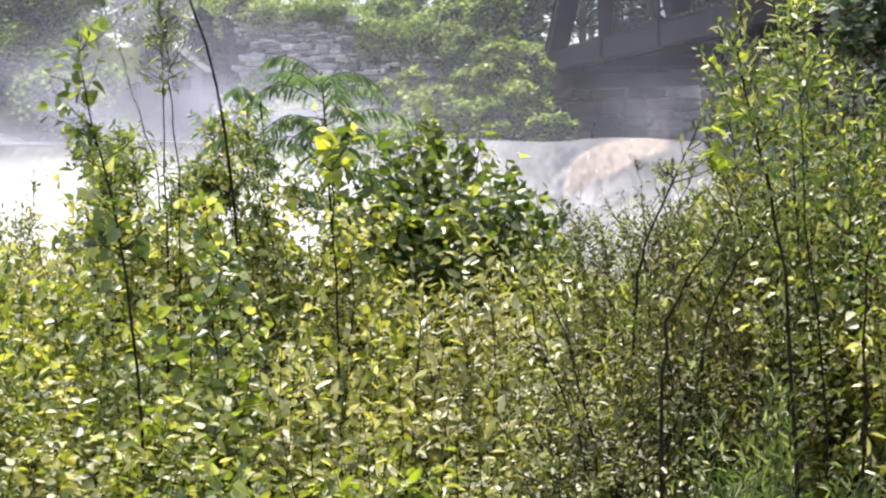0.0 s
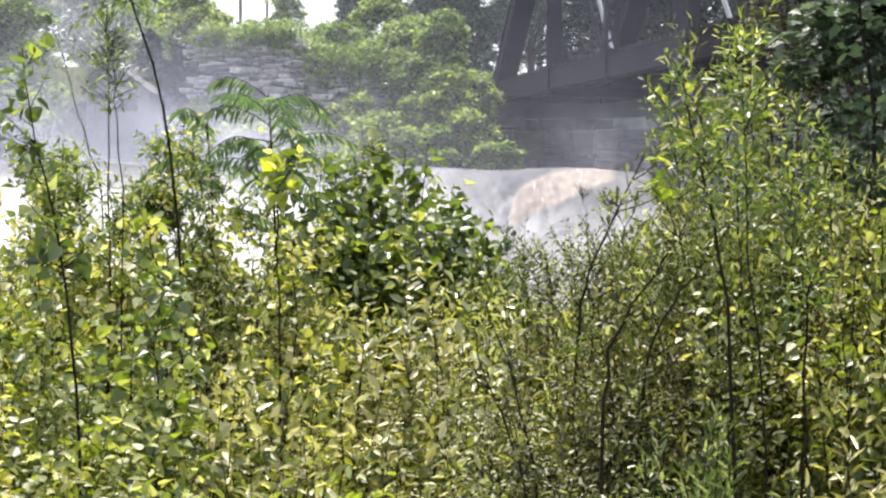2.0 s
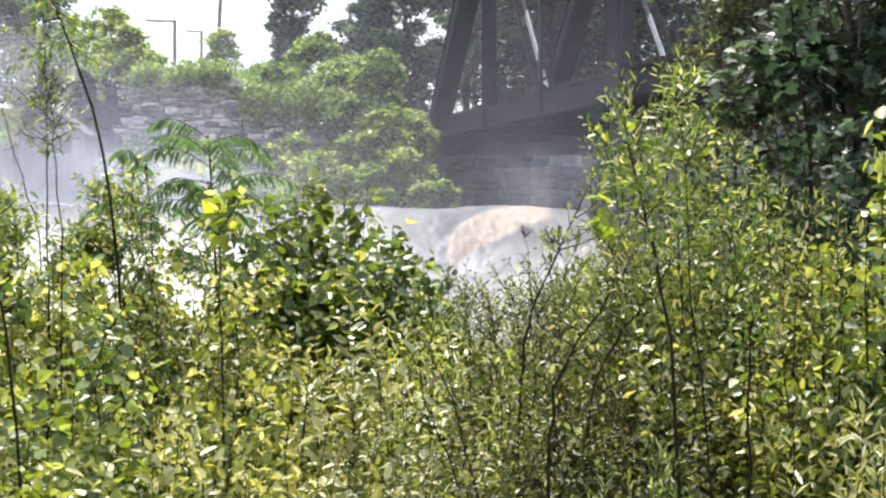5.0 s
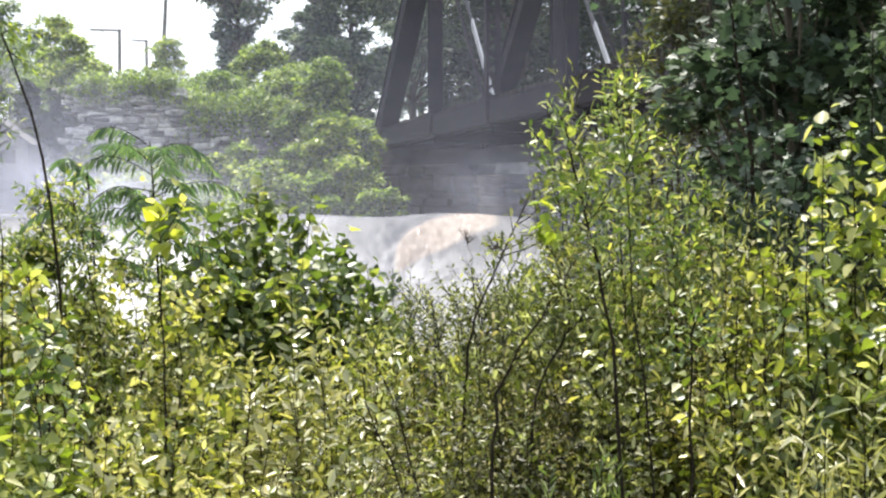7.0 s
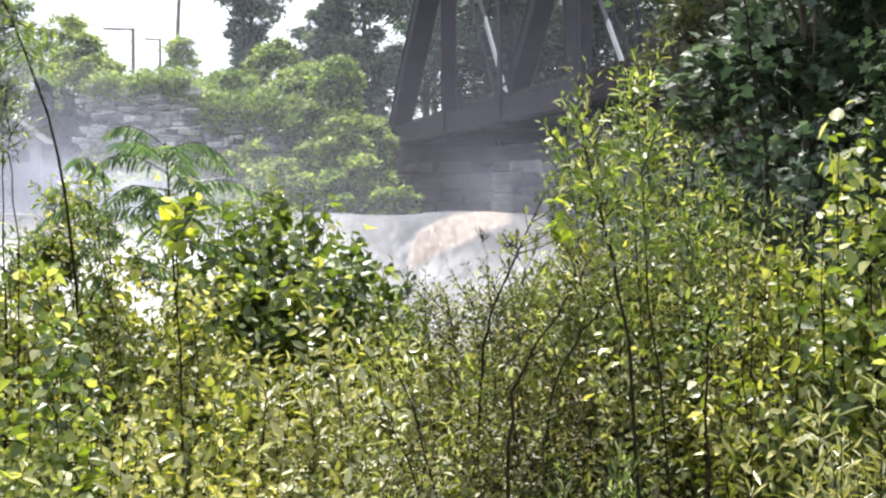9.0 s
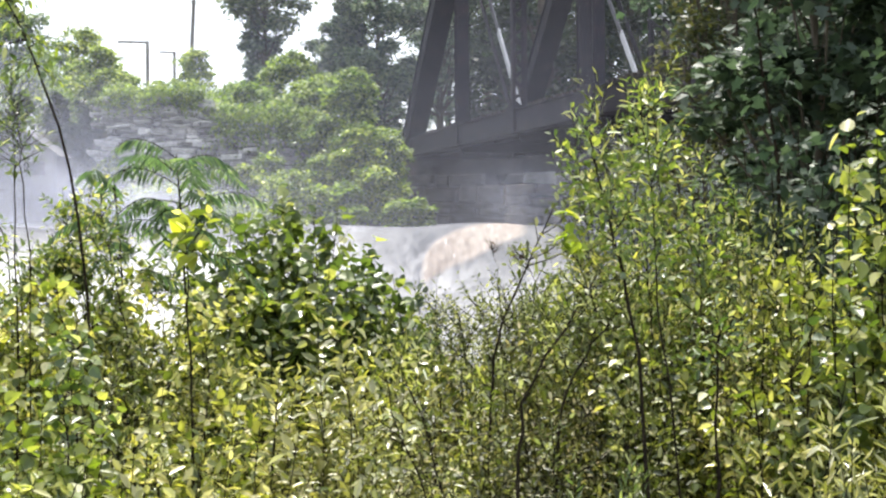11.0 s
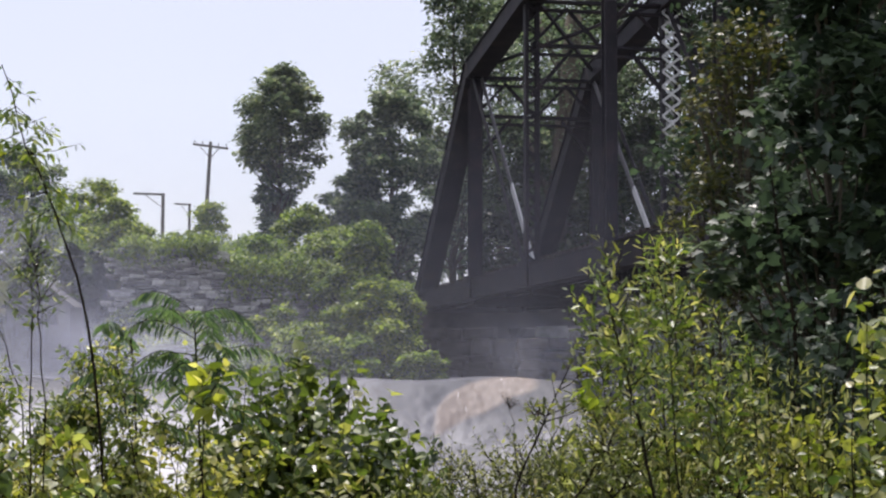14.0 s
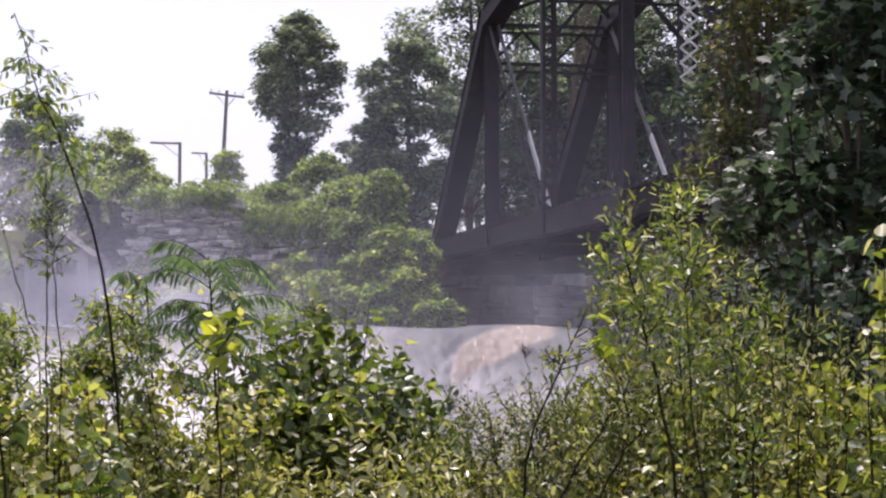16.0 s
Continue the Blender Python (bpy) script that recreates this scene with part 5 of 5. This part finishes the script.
# young poplar with yellow leaves at its top
wand_at(6.2, [(-0.898, 1.0), (-0.911, 1.359), (-0.918, 1.58), (-0.935, 1.69)], "poplar_sapling", "young poplar with a few yellow sunlit leaves", "poplar", 0.07, "round", M_SUNNY, 81, twigs=8, twig_len=0.17, per_m=18, singles=5, stem_r=0.005, bare=0.74, single_material=M_YELLOW, droop=0.35, lift=0.3, on_stem=0.3)
for i, (x, y, top) in enumerate([(-1.2, 7.4, 1.4), (-1.55, 7.0, 1.42), (-1.9, 7.6, 1.4), (-2.15, 7.3, 1.42), (-2.45, 8.4, 1.6), (-1.0, 7.2, 1.38)]):
    wand_at(y, [(x, 0.6), (x + 0.03, 1.1), (x - 0.04, top)], *SAP, 0.055, "round" if i % 2 else "oval", M_WEED, 430 + i, twigs=15, twig_len=0.3, per_m=42, singles=16, stem_r=0.006, bare=0.35, group="saplings")
# tall willows, with their dark bare stems
WIL = ("willow", "tall young willow with narrow bright green leaves", "willow")
wand_at(5.6, [(0.717, 0.611), (0.702, 0.874), (0.676, 1.21), (0.643, 1.47), (0.593, 1.674), (0.542, 1.877), (0.512, 2.024)], *WIL, 0.05, "oval", M_FRESH, 411, twigs=20, twig_len=0.15, per_m=56, singles=40, stem_r=0.0085, bare=0.6, group="tall willows", droop=0.0, lift=0.8)
wand_at(5.9, [(0.86, 0.8), (0.8, 1.2), (0.764, 1.46), (0.776, 1.791), (0.742, 2.043), (0.729, 2.17)], *WIL, 0.05, "oval", M_FRESH, 416, twigs=20, twig_len=0.15, per_m=56, singles=40, stem_r=0.0045, bare=0.5, group="tall willows", droop=0.0, lift=0.8)
wand_at(5.45, [(0.263, 0.5), (0.26, 0.887), (0.273, 1.071), (0.334, 1.218), (0.474, 1.42), (0.535, 1.511)], *WIL, 0.034, "oval", M_WILLOW, 412, twigs=14, twig_len=0.16, per_m=60, singles=30, stem_r=0.0085, bare=0.6, group="tall willows")
wand_at(6.3, [(0.44, 0.9), (0.49, 1.082), (0.581, 1.23), (0.693, 1.368), (0.773, 1.485)], *WIL, 0.036, "oval", M_WILLOW, 413, twigs=14, twig_len=0.18, per_m=60, singles=30, stem_r=0.0065, bare=0.5, group="tall willows")
for i, (y, knees) in enumerate([(5.6, [(0.06, 0.5), (-0.023, 0.746), (-0.12, 0.97), (-0.18, 1.195)]), (5.8, [(0.06, 0.6), (-0.017, 0.907), (-0.088, 1.121)])]):
    wand_at(y, knees, *WIL, 0.034, "oval", M_WILLOW, 417 + i, twigs=10, twig_len=0.16, per_m=56, singles=20, stem_r=0.006, bare=0.4, group="tall willows")
shoot = wand_at(6.6, [(0.2, 0.9), (0.226, 1.202), (0.257, 1.29), (0.362, 1.534), (0.467, 1.765)], "willow", "leaning bare willow shoot with a few yellow leaves", "willow", 0.045, "oval", M_WILLOW, 414, twigs=5, twig_len=0.1, per_m=30, singles=10, stem_r=0.008, bare=0.8, group="tall willows", on_stem=0.25)


def leaf_spray(ob, at, n, size, material, seed):
    """A few large leaves on a short twig, in world coordinates."""
    r = rng(seed)
    base = np.array(at) - np.array(ob.location)
    s = Soup()
    z = at[2] - 0.08
    root = np.array((0.257 + (z - 1.29) * 0.44, 6.68, z)) - np.array(ob.location)
    s.tube([root, (root + base) / 2 + (0, 0, -0.01), base], [0.003, 0.002, 0.0015], 4)
    part_of("twig", s.mesh("twig", M_TWIG), ob)
    for k in range(n):
        d = np.array((math.cos(k * 2.4), -0.7 + 0.3 * r.normal(), 0.6 * math.sin(k * 2.4) - 0.4))
        put_leaf(ob, base + r.normal(0, 0.012, 3), size * r.uniform(0.8, 1.2), "round", material, r, d / np.linalg.norm(d))


for i, (x, z, n) in enumerate([(0.51, 1.72, 4), (0.5, 1.625, 7), (0.55, 1.6, 5)]):
    leaf_spray(shoot, (x, 6.6, z), n, 0.062, M_YELLOW, 700 + i)
wand_at(5.5, [(0.91, 0.6), (0.916, 0.893), (0.921, 1.224), (0.932, 1.37)], *WIL, 0.045, "oval", M_FRESH, 415, twigs=14, twig_len=0.2, per_m=46, singles=30, stem_r=0.0075, bare=0.72, group="tall willows")
for i, (x, y, x1, top) in enumerate([(0.8, 7.5, 0.6, 2.2), (0.86, 7.4, 0.72, 2.36), (0.95, 7.6, 0.86, 2.34), (1.02, 7.4, 0.95, 2.36), (1.1, 7.6, 1.06, 2.12), (1.2, 7.4, 1.17, 2.0), (1.36, 7.6, 1.34, 1.86), (1.5, 7.5, 1.5, 1.72), (0.85, 8.0, 0.7, 1.95), (1.0, 8.0, 0.88, 2.1), (0.72, 7.8, 0.56, 1.82), (0.9, 7.0, 0.84, 1.75), (1.1, 7.0, 1.08, 1.7), (0.7, 7.2, 0.62, 1.6)]):
    wand_at(y, [(x, 0.6), ((x + x1) / 2 + 0.02, 1.3), (x1, top)], *WIL, 0.07 if i % 2 else 0.056, "lance" if i % 2 else "oval", M_WILLOW if i % 3 == 1 else M_FRESH, 420 + i, twigs=22, twig_len=0.2, per_m=60, singles=24, stem_r=0.005, bare=0.35, group="tall willows", droop=0.0, lift=0.8, rise=(0.4, 1.8))
# broad bright leaves beside the willows
for i, (x, y, top, leaf) in enumerate([(1.62, 6.5, 1.95, 0.07), (1.75, 6.8, 2.2, 0.08), (1.4, 6.3, 1.5, 0.058), (1.9, 6.4, 2.0, 0.075), (2.1, 6.8, 2.3, 0.08), (1.48, 6.7, 1.6, 0.058), (1.85, 7.1, 2.2, 0.075), (1.2, 6.4, 1.36, 0.054)]):
    g = gz(x, y)
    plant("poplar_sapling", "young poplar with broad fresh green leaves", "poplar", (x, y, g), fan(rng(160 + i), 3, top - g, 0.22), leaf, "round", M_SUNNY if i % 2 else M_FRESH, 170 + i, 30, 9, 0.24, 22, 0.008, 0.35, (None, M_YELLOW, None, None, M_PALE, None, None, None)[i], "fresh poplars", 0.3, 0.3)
for i, (x, y, h) in enumerate([(1.75, 8.4, 2.6), (2.05, 8.2, 2.9), (2.35, 8.4, 3.0), (1.95, 8.8, 3.1)]):
    plant("maple_sapling", "young maple with broad leaves, some painted sky-lit pale", "maple", (x, y, gz(x, y)), fan(rng(640 + i), 4, h, 0.3), 0.092, "maple", M_MAPLE, 650 + i, 30, 10, 0.3, 26, 0.01, 0.35, M_MAPLE if i % 2 else M_MAPLE_SKYLIT, "maple saplings", 0.35, 0.3)
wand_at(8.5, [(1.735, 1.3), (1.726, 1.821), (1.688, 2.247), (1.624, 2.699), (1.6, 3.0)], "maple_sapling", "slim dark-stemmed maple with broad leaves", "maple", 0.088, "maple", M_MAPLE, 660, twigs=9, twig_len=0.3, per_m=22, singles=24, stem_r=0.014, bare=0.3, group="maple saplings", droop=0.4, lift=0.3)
# pale long-leaved weeds close by, and clumps of fresh green shoots
for i, (x, y, h, sp) in enumerate([(1.2, 5.1, 0.75, 0.2), (1.15, 5.5, 1.05, 0.2), (1.3, 5.6, 1.15, 0.22), (1.45, 5.6, 1.25, 0.22), (1.25, 5.2, 0.9, 0.22), (1.05, 5.3, 0.75, 0.18), (1.4, 5.3, 1.05, 0.22), (1.6, 5.8, 1.3, 0.22), (1.5, 5.1, 0.8, 0.22), (1.3, 5.0, 0.72, 0.22), (1.7, 5.5, 1.1, 0.22)]):
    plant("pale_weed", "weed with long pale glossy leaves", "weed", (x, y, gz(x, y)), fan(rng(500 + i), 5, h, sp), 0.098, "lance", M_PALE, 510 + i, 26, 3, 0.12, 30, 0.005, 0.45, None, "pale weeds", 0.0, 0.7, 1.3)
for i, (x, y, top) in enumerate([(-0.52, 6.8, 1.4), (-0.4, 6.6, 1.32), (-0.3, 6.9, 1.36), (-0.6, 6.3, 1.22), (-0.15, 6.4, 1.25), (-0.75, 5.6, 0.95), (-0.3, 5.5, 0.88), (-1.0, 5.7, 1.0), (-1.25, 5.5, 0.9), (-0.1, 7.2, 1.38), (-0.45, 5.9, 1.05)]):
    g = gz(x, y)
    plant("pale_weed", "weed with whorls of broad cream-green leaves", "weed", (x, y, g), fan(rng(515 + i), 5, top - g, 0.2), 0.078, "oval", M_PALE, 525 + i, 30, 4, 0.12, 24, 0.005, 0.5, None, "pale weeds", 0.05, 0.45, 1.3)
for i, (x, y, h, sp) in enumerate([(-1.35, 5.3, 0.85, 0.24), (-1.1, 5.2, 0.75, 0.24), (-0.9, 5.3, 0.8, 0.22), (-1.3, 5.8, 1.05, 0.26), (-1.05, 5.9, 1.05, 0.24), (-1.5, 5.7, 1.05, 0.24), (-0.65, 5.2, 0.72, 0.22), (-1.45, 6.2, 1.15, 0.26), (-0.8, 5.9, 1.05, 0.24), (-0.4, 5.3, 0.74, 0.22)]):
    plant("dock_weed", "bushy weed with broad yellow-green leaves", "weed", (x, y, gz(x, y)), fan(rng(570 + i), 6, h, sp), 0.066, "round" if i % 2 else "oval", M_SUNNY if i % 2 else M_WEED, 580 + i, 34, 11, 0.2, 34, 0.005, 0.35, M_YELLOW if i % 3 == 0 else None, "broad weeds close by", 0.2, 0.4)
# low shrubs, mostly in the darkened leaf that paints shade down here
for i, (x, y, h, sp) in enumerate([(-0.1, 5.4, 0.7, 0.24), (0.1, 5.3, 0.66, 0.24), (0.0, 6.0, 1.0, 0.24), (0.12, 5.7, 0.85, 0.24), (0.25, 5.6, 0.8, 0.24), (0.42, 6.2, 1.1, 0.26), (0.15, 6.5, 1.15, 0.26), (0.6, 6.6, 1.25, 0.26), (-0.15, 5.6, 0.8, 0.22), (0.3, 6.4, 1.1, 0.26)]):
    plant("twiggy_shrub", "twiggy shrub with small brownish olive leaves", "shrub", (x, y, gz(x, y)), fan(rng(600 + i), 8, h, sp), 0.036, "oval", M_BROWN if i % 4 else M_WILLOW, 610 + i, 66, 15, 0.2, 10, 0.0045, 0.2, None, "twiggy shrubs", 0.1, 0.6)
for i, (x, y, h, sp) in enumerate([(0.5, 5.5, 0.8, 0.18), (0.62, 5.7, 0.92, 0.2), (0.75, 5.5, 0.72, 0.2), (0.92, 5.4, 0.66, 0.2), (0.42, 5.4, 0.66, 0.18), (0.56, 5.3, 0.68, 0.18), (0.8, 5.3, 0.6, 0.18)]):
    plant("goldenrod", "clump of fresh green narrow-leaved shoots", "weed", (x, y, gz(x, y)), fan(rng(530 + i), 9, h, sp), 0.085, "lance", M_GRASS, 540 + i, 60, 0.5, 0.06, 30, 0.004, 0.4, None, "goldenrod clumps", -0.2, 0.7, 1.2)
# dark trees behind them, their shade put into the leaf colour
for i, (x, y, h, w, n) in enumerate([(2.5, 11.0, 5.2, 1.6, 3800), (3.1, 12.0, 6.0, 2.2, 5200), (4.2, 14.5, 7.5, 3.4, 6000), (4.6, 13.0, 7.0, 3.2, 5000), (6.0, 18.0, 8.5, 4.5, 6000), (3.2, 10.6, 4.4, 2.0, 3600), (3.7, 18.5, 11.0, 2.8, 9000), (4.4, 17.0, 10.0, 3.0, 8000)]):
    tree_thing("maple_tree", "shady dark green maple on the near bank", "tree", x, y, gz(x, y), h, w, 180 + i, M_MAPLE, 0.1, int(n * 1.6), 0.045, 0.12, "dome", 60, 0.0, "near bank maples", "maple")
tree_thing("bush", "yellowish bush beside the bridge approach", "bush", 2.6, 16.5, gz(2.6, 16.5), 5.9, 1.2, 199, M_OLIVE, 0.08, 3400, 0.04, 0.55, "dome", 40)
tree_thing("bush", "yellowish bush beside the bridge approach", "bush", 3.0, 17.0, gz(3.0, 17.0), 7.5, 1.3, 198, M_OLIVE, 0.08, 2200, 0.04, 0.8, "dome", 50)
# dry seed heads that stand up against the water
for i, (x, z) in enumerate([(0.231, 1.6), (0.33, 1.56)]):
    wand_at(7.0, [(x + 0.05, 0.9), (x + 0.03, z - 0.2), (x, z)], "seed_stalk", "thin stalk with a dry brown seed head", "weed", 0.015, "oval", M_DRY, 560 + i, twigs=7, twig_len=0.075, per_m=70, singles=8, stem_r=0.003, bare=0.93, group="seed stalks", on_stem=0, rise=(0.3, 1.5))
for i, (x, y, top) in enumerate([(0.2, 7.6, 1.36), (0.3, 7.5, 1.42), (0.1, 7.8, 1.28), (0.38, 7.7, 1.34), (-0.02, 7.9, 1.3)]):
    wand_at(y, [(x + 0.04, 0.7), (x + 0.03, 1.1), (x, top)], *WIL, 0.034, "oval", M_WILLOW, 440 + i, twigs=26, twig_len=0.2, per_m=64, singles=10, stem_r=0.004, bare=0.5, group="tall willows", rise=(0.4, 1.6))
